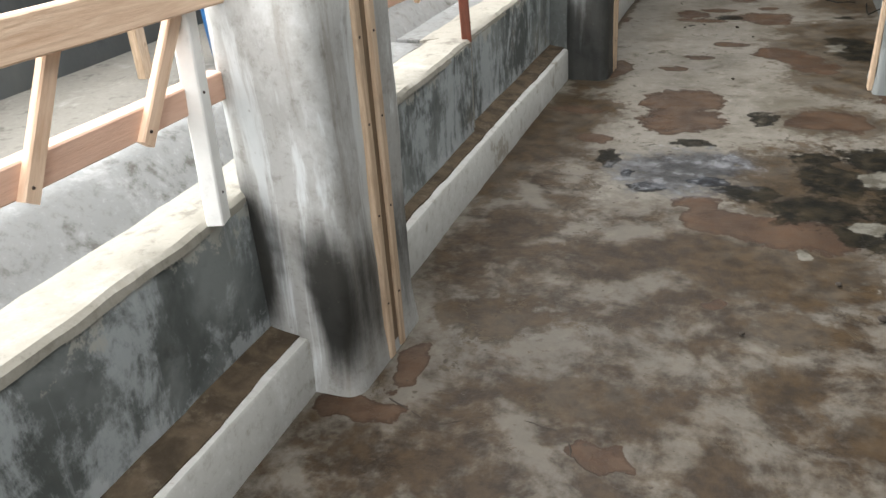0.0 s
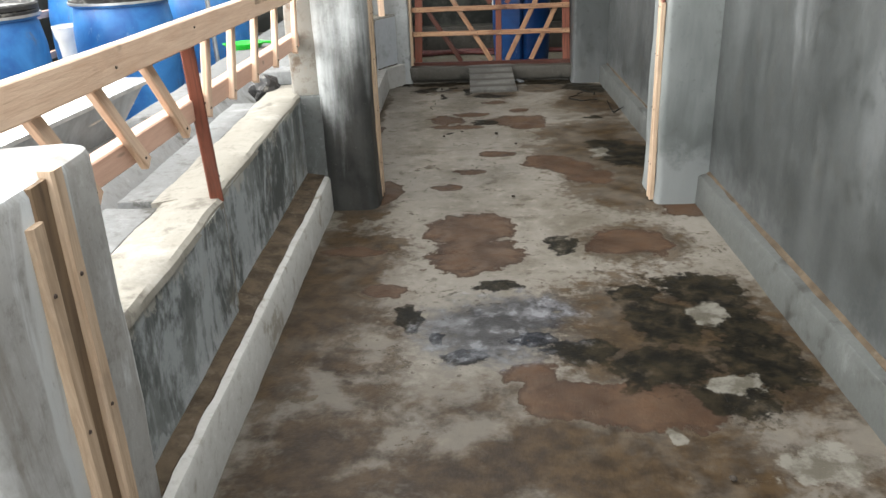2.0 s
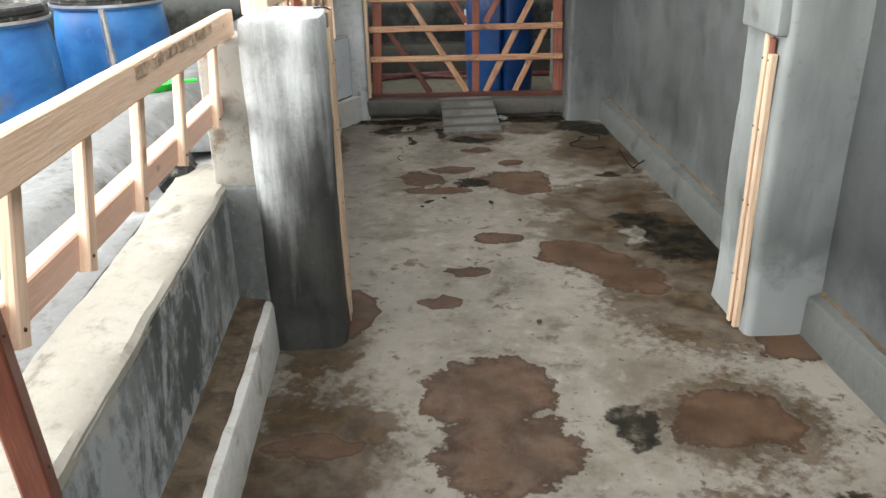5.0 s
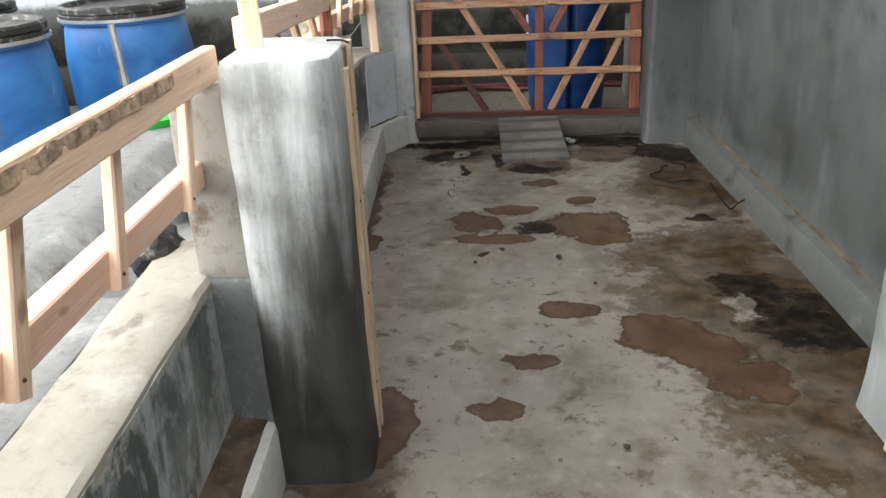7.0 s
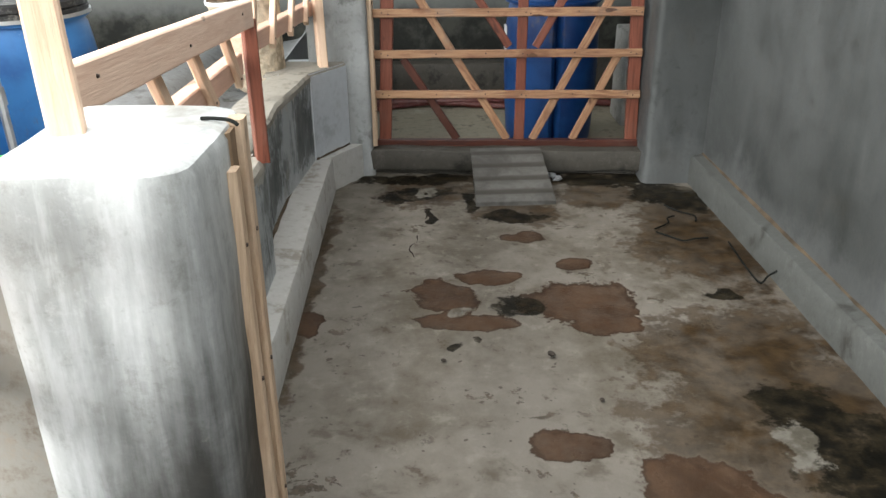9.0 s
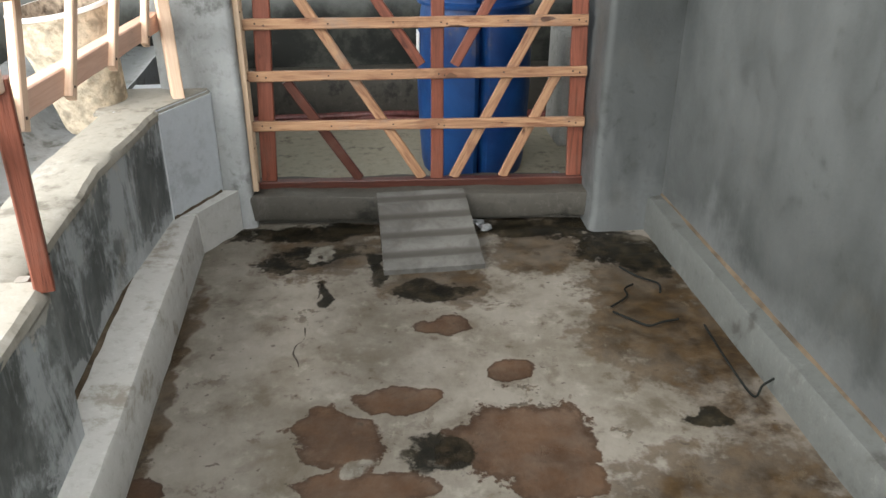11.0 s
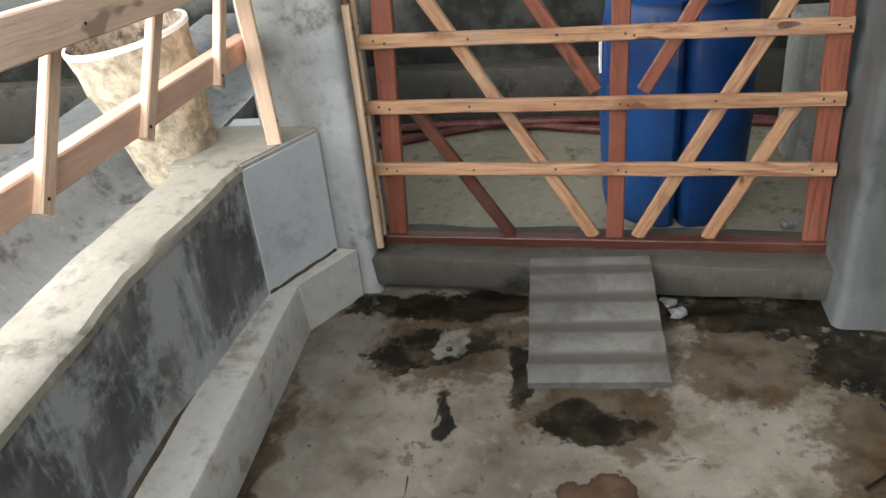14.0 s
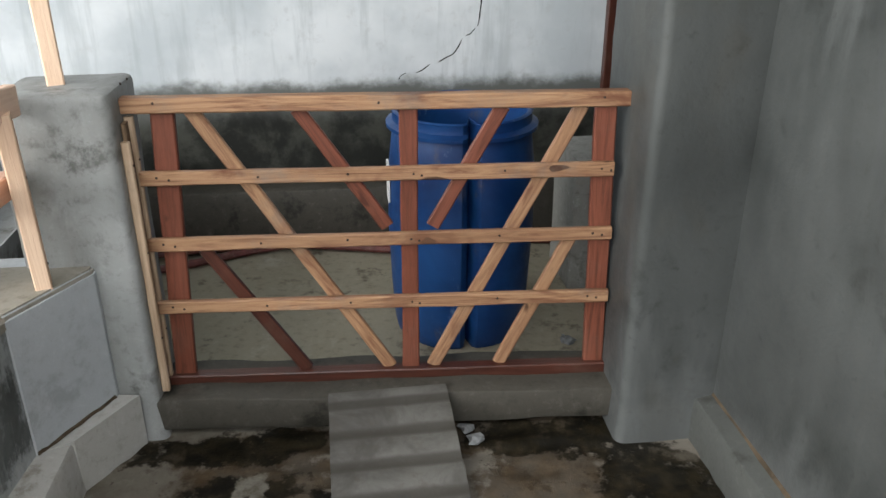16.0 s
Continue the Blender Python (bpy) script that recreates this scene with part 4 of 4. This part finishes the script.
def gate():
    g = thing("gate", gp(0.73, 0.14), "slatted wooden gate with diagonal braces in pale and red timber", "gate")
    face = gp(0, 0, 1) - gp(0, 0, 0)

    def bar(name, a, b, w, t, mat, v, nails=(), label=""):
        return board(name, gp(*a, v), gp(*b, v), w, t, mat, g, face, label, nails)

    bar("top_rail", (-0.02, 1.094), (1.5, 1.1), 0.046, 0.045, M_GATE, 0.014, [(0.1, 0.008), (0.75, 0), (1.42, 0.006)])
    for z0, z1, u0, u1 in ((0.871, 0.879, 0.01, 1.45), (0.653, 0.662, 0.0, 1.462), (0.432, 0.436, 0.0, 1.47)):
        bar("rail", (u0, z0), (u1, z1), 0.044, 0.022, M_GATE, 0.024,
            [(0.05, 0.004), (0.085, -0.004), (0.35, 0), (0.62, 0.003), (0.82, 0), (0.845, -0.006), (1.1, 0.004), (1.4, 0.003), (1.43, -0.003)])
    bar("bottom_rail", (-0.03, 0.145), (1.49, 0.15), 0.05, 0.045, M_DARKWOOD, 0.01, (), "wet dark bottom rail")
    bar("stile", (0.095, 1.07), (0.052, 0.165), 0.07, 0.025, M_RED, 0.0, (), "red-brown stile")
    bar("stile", (0.817, 1.07), (0.814, 0.165), 0.057, 0.025, M_RED, 0.0, (), "red-brown stile")
    bar("stile", (1.415, 1.07), (1.445, 0.165), 0.068, 0.025, M_RED, 0.0, (), "red-brown stile")
    bar("brace", (0.177, 1.075), (0.745, 0.172), 0.044, 0.02, M_GATE, 0.001)
    bar("brace", (0.487, 1.075), (0.745, 0.692), 0.044, 0.02, M_RED, 0.001, (), "red-brown brace")
    bar("brace", (0.165, 0.626), (0.461, 0.172), 0.044, 0.02, M_DARKWOOD, 0.001, (), "dark brace")
    bar("brace", (1.342, 1.075), (0.889, 0.172), 0.044, 0.02, M_GATE, 0.001)
    bar("brace", (1.101, 1.075), (0.889, 0.69), 0.044, 0.02, M_RED, 0.001, (), "red-brown brace")
    bar("brace", (1.337, 0.645), (1.116, 0.172), 0.044, 0.02, M_GATE, 0.001)


gate()


# ---- rails over the trough wall ----
def rail_fence(label, xs, top, low, slats, posts, bark=None, group="rails over the trough wall", rail=None, foot=0.0):
    """xs: x at both ends; top, low: (y0, z0, y1, z1); slats: (y_top, y_bottom); posts: (y_top, y_foot, material, dx)."""

    def at(line, y):
        k = (y - line[0]) / (line[2] - line[0])
        return line[1] + (line[3] - line[1]) * k

    def px(y):
        return xs[0] + (xs[1] - xs[0]) * (y - top[0]) / (top[2] - top[0])

    f = thing("rail_fence", (px((top[0] + top[2]) / 2), (top[0] + top[2]) / 2, 0.63), label, "fence", group)
    board("top_rail", (xs[0] + 0.02, top[0], top[1]), (xs[1] + 0.02, top[2], top[3]), 0.085, 0.035, rail or M_PINE, f, nails=[(0.12, 0.01), (0.7, -0.01), (1.3, 0.012)])
    board("lower_rail", (px(low[0]) - 0.035, low[0], low[1]), (px(low[2]) - 0.035, low[2], low[3]), 0.07, 0.05, M_PINK, f, label="pinkish lower rail")
    if bark:
        y0, y1 = bark
        bm = box_bm(0, y1 - y0, -0.014, 0.012, -0.004, 0.0015, 0.02)
        rough_up(bm, 0.006, 25)
        a, b = (Vector((px(y) + 0.0385, y, at(top, y) + 0.022)) for y in bark)
        part("bark_edge", bm, M_BARK, f, "brown bark left on the board", along(a, b, (1, 0, 0)))
    for yt, yb in slats:
        board("slat", (px(yb) - 0.003, yb, at(low, yb) - 0.045), (px(yt) - 0.003, yt, at(top, yt) - 0.01), 0.042, 0.024, M_PINE, f, nails=[(0.03, 0.004)])
    for yt, yb, mat, dx in posts:
        if mat is M_RED:
            board("post_foot", (foot, yb + 0.012, 0.19), (foot, yb + 0.012, 0.64), 0.03, 0.03, M_STUB, f, label="mortar-smeared foot let into the wall")
        board("post", (px(yb) + dx, yb, 0.62), (px(yt) + dx - 0.012, yt, at(top, yt) - 0.02), 0.07, 0.045, mat, f, (1, 0.35, 0), nails=[(0.08, 0.0), (0.34, 0.01)])


rail_fence("pale wooden rail fence on the trough wall beside two pillars", (-1.125, -1.08), (-6.5, 1.214, -3.4, 1.175), (-6.46, 0.965, -3.38, 0.915),
           [(-6.19, -5.95), (-5.9, -5.64), (-5.57, -5.3), (-4.98, -5.08), (-4.67, -4.78), (-4.33, -4.44), (-3.97, -4.07), (-3.55, -3.65)], [(-5.16, -5.13, M_RED, 0.0)], (-4.45, -3.72), foot=-1.105)
rail_fence("pale wooden rail fence on the trough wall behind the second pillar", (-1.05, -1.045), (-3.2, 1.215, -1.74, 1.125), (-3.2, 1.0, -1.76, 0.965),
           [(-2.72, -2.54), (-2.4, -2.2), (-2.04, -1.86)], [(-1.7, -1.75, M_RED, 0.02)], rail=M_PALEPINK, foot=-1.075)
rail_fence("pale wooden rail fence on the trough wall near the gate", (-1.05, -1.01), (-1.72, 1.296, -0.15, 1.148), (-1.68, 1.0, -0.16, 0.918),
           [(-1.48, -1.6), (-1.07, -1.27), (-0.66, -0.87), (-0.29, -0.45)], [(-0.24, -0.24, M_PINE, 0.035)], rail=M_PALEPINK)
# the M_WHITE post is wood; its strong light is put into the colour
rail_fence("pale wooden rail fence on the trough wall beside the open end", (-1.12, -1.12), (-9.3, 1.265, -6.9, 1.19), (-9.3, 0.99, -6.92, 0.94),
           [(-7.05, -7.26), (-7.43, -7.6), (-7.8, -8.0)], [(-7.03, -7.07, M_WHITE, 0.0)])

# upright sticks let into the pillar tops
for x, y, z, h, mat, lab in ((-0.955, -3.36, 1.17, 1.2, M_PINE, "rough pale timber stick standing on a pillar"),
                             (-0.925, 0.02, 1.12, 1.2, M_PINE, "rough pale timber stick standing on the end pillar"),
                             (-1.13, -6.56, 1.15, 1.2, M_PINE, "rough pale timber stick standing on a pillar")):
    st = thing("stick", (x, y, z), lab, "stick", "sticks on the pillars")
    board("shaft", (x, y, z), (x - 0.02, y + 0.01, z + h), 0.048, 0.038, mat, st, (0.3, -1, 0))


# ---- drums ----
def drum(x, y, z, r, h, label, lid=True, turn=0.0, notch=0.0, group="blue drums", blue=None):
    d = thing("drum", (x, y, z), label, "drum", group)
    m = Matrix.Translation((x, y, z)) @ Matrix.Rotation(turn, 4, "Z")

    def pinch(a):
        return 1 - notch * math.exp(-((a - 1.5 * math.pi) / 0.05) ** 2) - 0.05 * (notch > 0) * math.exp(-((a - 1.5 * math.pi) / 0.3) ** 2)

    w = 0.012
    out = [(r * 0.8, 0.0), (r * 0.9, 0.01), (r * 0.93, 0.05), (r * 0.97, h * 0.25), (r, h * 0.5), (r * 0.985, h * 0.75), (r * 0.93, h * 0.9), (r * 0.9, h * 0.925),
           (r * 0.9, h * 0.935), (r * 0.96, h * 0.94), (r * 0.96, h * 0.955), (r * 0.895, h * 0.96), (r * 0.895, h * 0.99), (r * 0.91, h), (r * 0.9 - w, h),
           (r * 0.9 - w, h * 0.92), (r - w, h * 0.5), (r * 0.92 - w, 0.06), (0.001, 0.05)]
    body = part("body", lathe_bm(out, 96 if notch else 48, pinch if notch else None), blue or M_DRUM, d, "scuffed blue plastic body", m, True)
    if not lid:
        lip = [(r * 0.9, h * 0.93), (r * 1.0, h * 0.935), (r * 1.005, h * 0.95), (r * 0.925, h * 0.962), (r * 0.915, h * 0.99), (r * 0.93, h * 1.0), (r * 0.9, h * 1.006), (r * 0.885, h * 0.99)]
        part("rim", lathe_bm(lip, 96, pinch), blue or M_DRUM, d, "split, pinched blue rim", m, True)
        part("label_patch", box_bm(-r * 1.0 - 0.002, -r * 0.985 + 0.002, -0.06, 0.03, h * 0.62, h * 0.78, 0, 0.001), M_WHITE, d, "torn pale label", m)
    if lid:
        ring = [(r * 0.9, h * 0.965), (r * 0.97, h * 0.97), (r * 0.975, h * 0.99), (r * 0.95, h * 0.997), (r * 0.972, h * 1.004), (r * 0.97, h * 1.03), (r * 0.93, h * 1.042), (r * 0.88, h * 1.04), (r * 0.855, h * 1.015), (0.001, h * 1.01)]
        part("lid", lathe_bm(ring, 48), M_BLACK, d, "dusty black lid", m, True)
        band = [(r * 0.975, h * 0.955), (r * 0.995, h * 0.955), (r * 0.995, h * 0.972), (r * 0.975, h * 0.972)]
        part("clamp_ring", lathe_bm(band, 48), M_STEEL, d, "grey steel clamp ring", m, True)
    return d


drum(0.335, 0.535, 0.0, 0.287, 0.915, "open blue plastic drum with a dented, split rim behind the gate", False, 0.0, 0.3, blue=M_DRUM_SHADED)
drum(-2.88, -1.35, 0.0, 0.38, 1.0, "large blue plastic drum with a black clamped lid")
drum(-2.48, -0.36, 0.0, 0.38, 0.98, "large blue plastic drum with a black clamped lid")
drum(-3.55, -0.35, 0.0, 0.38, 1.0, "large blue plastic drum with a black clamped lid")
drum(-3.5, -2.2, 0.0, 0.38, 1.0, "large blue plastic drum with a black clamped lid")
drum(-4.45, -0.2, 0.0, 0.22, 1.0, "large blue plastic drum with a black clamped lid")
drum(-3.5, -3.3, 0.0, 0.36, 0.9, "large blue plastic drum with a black clamped lid")


# ---- bucket, tray, small things ----
def bucket(x, y, z, r, h, label, mat, inner, tilt=(0, 0)):
    b = thing("bucket", (x, y, z), label, "bucket")
    m = Matrix.Translation((x, y, z)) @ Matrix.Rotation(tilt[0], 4, "X") @ Matrix.Rotation(tilt[1], 4, "Y")
    out = [(0.001, 0), (r * 0.66, 0), (r * 0.69, 0.012), (r * 0.86, h * 0.62), (r * 0.92, h * 0.7), (r * 0.95, h * 0.72), (r * 0.95, h * 0.86), (r * 0.97, h * 0.9), (r, h * 0.97), (r, h)]
    bm = lathe_bm(out, 40)
    rough_up(bm, 0.006, 14)
    part("shell", bm, mat, b, "caked outer shell", m, True)
    bm = lathe_bm([(r, h), (r * 0.97, h + 0.004), (r * 0.95, h - 0.004), (r * 0.83, h * 0.62), (r * 0.56, 0.03), (0.001, 0.03)], 40)
    rough_up(bm, 0.003, 14)
    part("lining", bm, inner, b, "dark grimy lining", m, True)
    bm = lathe_bm([(r * 1.0, h - 0.012), (r * 1.025, h - 0.01), (r * 1.025, h + 0.004), (r * 0.97, h + 0.006), (r * 0.97, h - 0.004)], 40)
    part("rim", bm, M_WHITE, b, "whitish rim", m, True)


bucket(-1.295, -0.24, 0.54, 0.182, 0.465, "tapered plastic bucket caked with dried mortar, standing in the trough", M_BUCKET, M_BUCKET_IN, (0.06, -0.13))
bm = box_bm(-3.5, -3.18, -1.45, -1.1, 0.0, 0.45, 0.1, 0.012)
rough_up(bm, 0.006, 5)
tagged(part("cement_block", bm, M_BLOCK, None, "", None, True), "rough grey cement block standing among the drums", "block")
bucket(-3.35, -1.28, 0.455, 0.13, 0.32, "small white plastic bucket on a block", M_WHITE, M_WHITE)


def tray():
    t = thing("feed_tray", (-2.0, -4.75, 0.68), "grey sheet-metal tray with sloping sides and pale feed", "tray")
    m = Matrix.Translation((-2.02, -4.75, 0.56)) @ Matrix.Rotation(radians(-5), 4, "Z")
    bm = bmesh.new()
    rings = []
    for hx, hy, z in ((0.16, 0.4, 0.0), (0.27, 0.68, 0.29), (0.3, 0.71, 0.295), (0.3, 0.71, 0.28), (0.26, 0.66, 0.27), (0.15, 0.39, 0.01)):
        rings.append([bm.verts.new((sx * hx, sy * hy, z)) for sx, sy in ((1, 1), (-1, 1), (-1, -1), (1, -1))])
    for a, b in zip(rings, rings[1:]):
        for i in range(4):
            bm.faces.new((a[i], a[(i + 1) % 4], b[(i + 1) % 4], b[i]))
    bm.faces.new(rings[0])
    bm.faces.new(rings[-1])
    part("pan", bm, M_STEEL, t, "grey sheet-metal pan", m)
    bm = box_bm(-0.235, 0.235, -0.6, 0.6, 0.2, 0.235, 0.06)
    rough_up(bm, 0.012, 7)
    part("feed", bm, M_FLOUR, t, "pale lumpy feed", m, True)
    for sy in (-0.35, 0.35):
        part("foot", box_bm(-0.2, 0.2, sy - 0.03, sy + 0.03, -0.56, 0.0, 0, 0.008), M_DARKWOOD, t, "dark timber foot", m)


tray()


def far_fence():
    f = thing("rail_fence", (-4.0, -1.6, 0.0), "reddish timber rail fence behind the drums", "fence")
    for y in (-4.0, -2.6, -1.15, 0.6):
        board("post", (-4.0, y, 0.0), (-4.0, y, 1.05), 0.1, 0.07, M_BATTEN, f)
    board("rail", (-3.95, -4.4, 0.8), (-3.95, 1.1, 0.78), 0.06, 0.035, M_PINK, f)
    board("rail", (-3.95, -4.4, 0.45), (-3.95, 1.1, 0.43), 0.06, 0.035, M_PINK, f)
    for y in (-3.4, -2.0, -0.4):
        board("brace", (-3.93, y, 0.42), (-3.93, y + 0.4, 0.8), 0.05, 0.025, M_PINE, f)


far_fence()

# green plastic scoop on the trough ledge
def scoop():
    g = thing("scoop", (-1.82, -1.95, 0.637), "bright green plastic dish lying on the trough ledge", "dish")
    m = Matrix.Translation((-1.8, -1.95, 0.642)) @ Matrix.Rotation(0.3, 4, "Z")
    bm = lathe_bm([(0.001, 0.0), (0.07, 0.0), (0.1, 0.035), (0.112, 0.05), (0.104, 0.05), (0.07, 0.012), (0.001, 0.012)], 32, lambda a: 1 + 0.35 * abs(math.cos(a)) ** 3)
    part("dish", bm, M_GREEN, g, "", m, True)
    part("handle", box_bm(0.12, 0.24, -0.015, 0.015, 0.035, 0.05, 0, 0.004), M_GREEN, g, "", m)


scoop()


def rag():
    bm = bmesh.new()
    bmesh.ops.create_icosphere(bm, subdivisions=3, radius=0.085)
    for v in bm.verts:
        v.co.z = v.co.z * 0.95 + 0.075
        v.co += noise.noise_vector(v.co * 18) * 0.03
        v.co.z = max(0.0, v.co.z)
    tagged(part("plastic_bag", bm, M_BLACK, None, "", Matrix.Translation((-1.35, -3.27, 0.545))), "crumpled black plastic bag in the trough", "bag")


rag()

# hoses behind the gate
for k, pts in enumerate(([(-1.5, 1.05, 0.03), (-1.0, 1.12, 0.03), (-0.6, 1.28, 0.03), (-0.35, 1.32, 0.035), (0.1, 1.22, 0.03), (0.6, 1.1, 0.03)],
                         [(-1.6, 1.3, 0.03), (-0.8, 1.33, 0.03), (-0.2, 1.3, 0.055), (0.4, 1.32, 0.03), (1.3, 1.2, 0.03)],
                         [(-1.4, 1.22, 0.03), (-0.7, 1.3, 0.05), (0.1, 1.33, 0.03), (0.9, 1.28, 0.03), (1.5, 0.7, 0.03)])):
    tagged(part("hose", tube_bm(pts, 0.02), M_HOSE, None, "", None, True), "dull maroon hose lying on the floor behind the gate", "hose", "hoses behind the gate")

# broken rubber strip on the passage floor
for pts in ([(0.757, -0.695, 0.008), (0.805, -0.791, 0.01), (0.862, -0.854, 0.012), (0.848, -0.919, 0.01)], [(0.764, -0.846, 0.01), (0.719, -0.884, 0.014), (0.709, -0.938, 0.012), (0.629, -1.002, 0.01)],
            [(0.626, -1.034, 0.008), (0.677, -1.099, 0.01), (0.724, -1.144, 0.01), (0.778, -1.129, 0.012), (0.846, -1.111, 0.008)], [(0.924, -1.16, 0.008), (0.909, -1.4, 0.008), (0.906, -1.577, 0.012), (0.95, -1.546, 0.025), (0.99, -1.539, 0.045)]):
    tagged(part("rubber_strip", tube_bm(pts, 0.0042, 6), M_TUBE, None, "", None, True), "thin black rubber strip lying on the damp floor", "strip", "rubber strips on the floor")


def pebble(x, y, r):
    bm = bmesh.new()
    bmesh.ops.create_icosphere(bm, subdivisions=2, radius=r)
    for v in bm.verts:
        v.co += noise.noise_vector(v.co * 40 + Vector((x, y, 0)) * 9) * r * 0.45
        v.co.z = v.co.z * 0.6 + r * 0.45
    tagged(part("pebble", bm, M_CLOD, None, "", Matrix.Translation((x, y, 0.0)), True), "small dark lump of cement on the floor", "pebble", "lumps on the floor")


for x, y, r in ((-0.02, -2.08, 0.014), (0.02, -3.45, 0.012), (0.1, -2.35, 0.008), (-0.45, -0.47, 0.01), (-0.4, -2.1, 0.009), (0.5, -5.9, 0.012), (0.2, -6.3, 0.01), (0.62, -6.1, 0.016)):
    pebble(x, y, r)

# pale plastic scrap by the ramp and behind the gate
for x, y, z, r in ((0.27, -0.27, 0.0, 0.024), (0.25, -0.21, 0.0, 0.022), (0.74, 0.3, 0.004, 0.03)):
    bm = bmesh.new()
    bmesh.ops.create_icosphere(bm, subdivisions=2, radius=r)
    for v in bm.verts:
        v.co += noise.noise_vector(v.co * 35 + Vector((x, y, 1)) * 5) * r * 0.8
        v.co.z = max(0.0, v.co.z * 0.7 + r * 0.3)
    tagged(part("plastic_scrap", bm, M_FILM, None, "", Matrix.Translation((x, y, z))), "crumpled scrap of pale plastic film on the floor", "scrap", "plastic scraps")

bm = tube_bm([(0.17, 1.5, 0.81), (0.21, 1.5, 0.845), (0.27, 1.5, 0.85), (0.33, 1.5, 0.885), (0.42, 1.5, 0.92), (0.47, 1.5, 0.985), (0.55, 1.5, 1.06), (0.57, 1.5, 1.2), (0.66, 1.5, 1.32)], 0.003, 6)
for v in bm.verts:
    v.co += noise.noise_vector(v.co * 22) * 0.012
    v.co.y = 1.5 + (v.co.y - 1.5) * 0.3
tagged(part("crack", bm, M_TUBE), "ragged dark crack in the limewashed wall", "crack", "", "structure")
hook = thing("wall_hook", (-2.25, 1.5, 1.08), "small dark iron hook let into the limewashed wall", "hook")
part("shank", tube_bm([(-2.25, 1.51, 1.12), (-2.25, 1.47, 1.1), (-2.24, 1.44, 1.08), (-2.21, 1.45, 1.06), (-2.2, 1.47, 1.075)], 0.012, 8), M_NAIL, hook, "", None, True)
# grey pipe between the drums
g = thing("pipe", (-2.32, -0.91, 0.0), "thin grey plastic pipe standing between the drums", "pipe")
part("tube", tube_bm([(-2.32, -0.91, 0.0), (-2.33, -0.9, 0.5), (-2.35, -0.89, 0.95)], 0.02), M_STEEL, g, "", None, True)
part("coupling", tube_bm([(-2.333, -0.899, 0.62), (-2.338, -0.897, 0.7)], 0.027), M_STEEL, g, "", None, True)

# block and post behind the gate
bm = box_bm(0.86, 1.3, 0.75, 1.1, 0.0, 0.62, 0.1, 0.012)
rough_up(bm, 0.006, 4)
tagged(part("cement_block", bm, M_BLOCK, None, "", None, True), "rough grey cement block standing behind the gate", "block")
p = thing("post", (1.19, 1.44, 0.31), "dark weathered upright post against the pale wall", "post")
board("shaft", (1.19, 1.44, 0.31), (1.18, 1.44, WALL_H), 0.045, 0.045, M_DARKWOOD, p, (0, -1, 0))

# dark tube added in place of a flaky crack on the pillar top
top_crack = thing("pillar_top_crack", (-0.77, -3.34, 1.2), "short dark tube standing in for a flaky crack on a pillar top", "strip")
part("strip", tube_bm([(-0.78, -3.31, 1.203), (-0.76, -3.315, 1.204), (-0.735, -3.325, 1.204), (-0.722, -3.33, 1.198)], 0.003, 6), M_TUBE, top_crack, "", None, True)

# cracks in the screed
for pts in ([(-0.427, -0.691), (-0.46, -0.81), (-0.495, -0.905), (-0.497, -1.06), (-0.52, -1.14), (-0.505, -1.25), (-0.42, -1.272)],
            [(-0.762, -6.911), (-0.606, -6.975), (-0.477, -6.916), (-0.349, -6.896), (-0.246, -6.921), (-0.206, -7.009)]):
    bm = tube_bm([(x + noise.noise(Vector((y * 9, x, 0))) * 0.03, y, -0.008) for x, y in pts], 0.0026, 6)
    rough_up(bm, 0.009, 21)
    for v in bm.verts:
        v.co.z *= 0.6
    tagged(part("crack", bm, M_CLOD), "thin dark crack in the concrete floor", "crack", "", "structure")
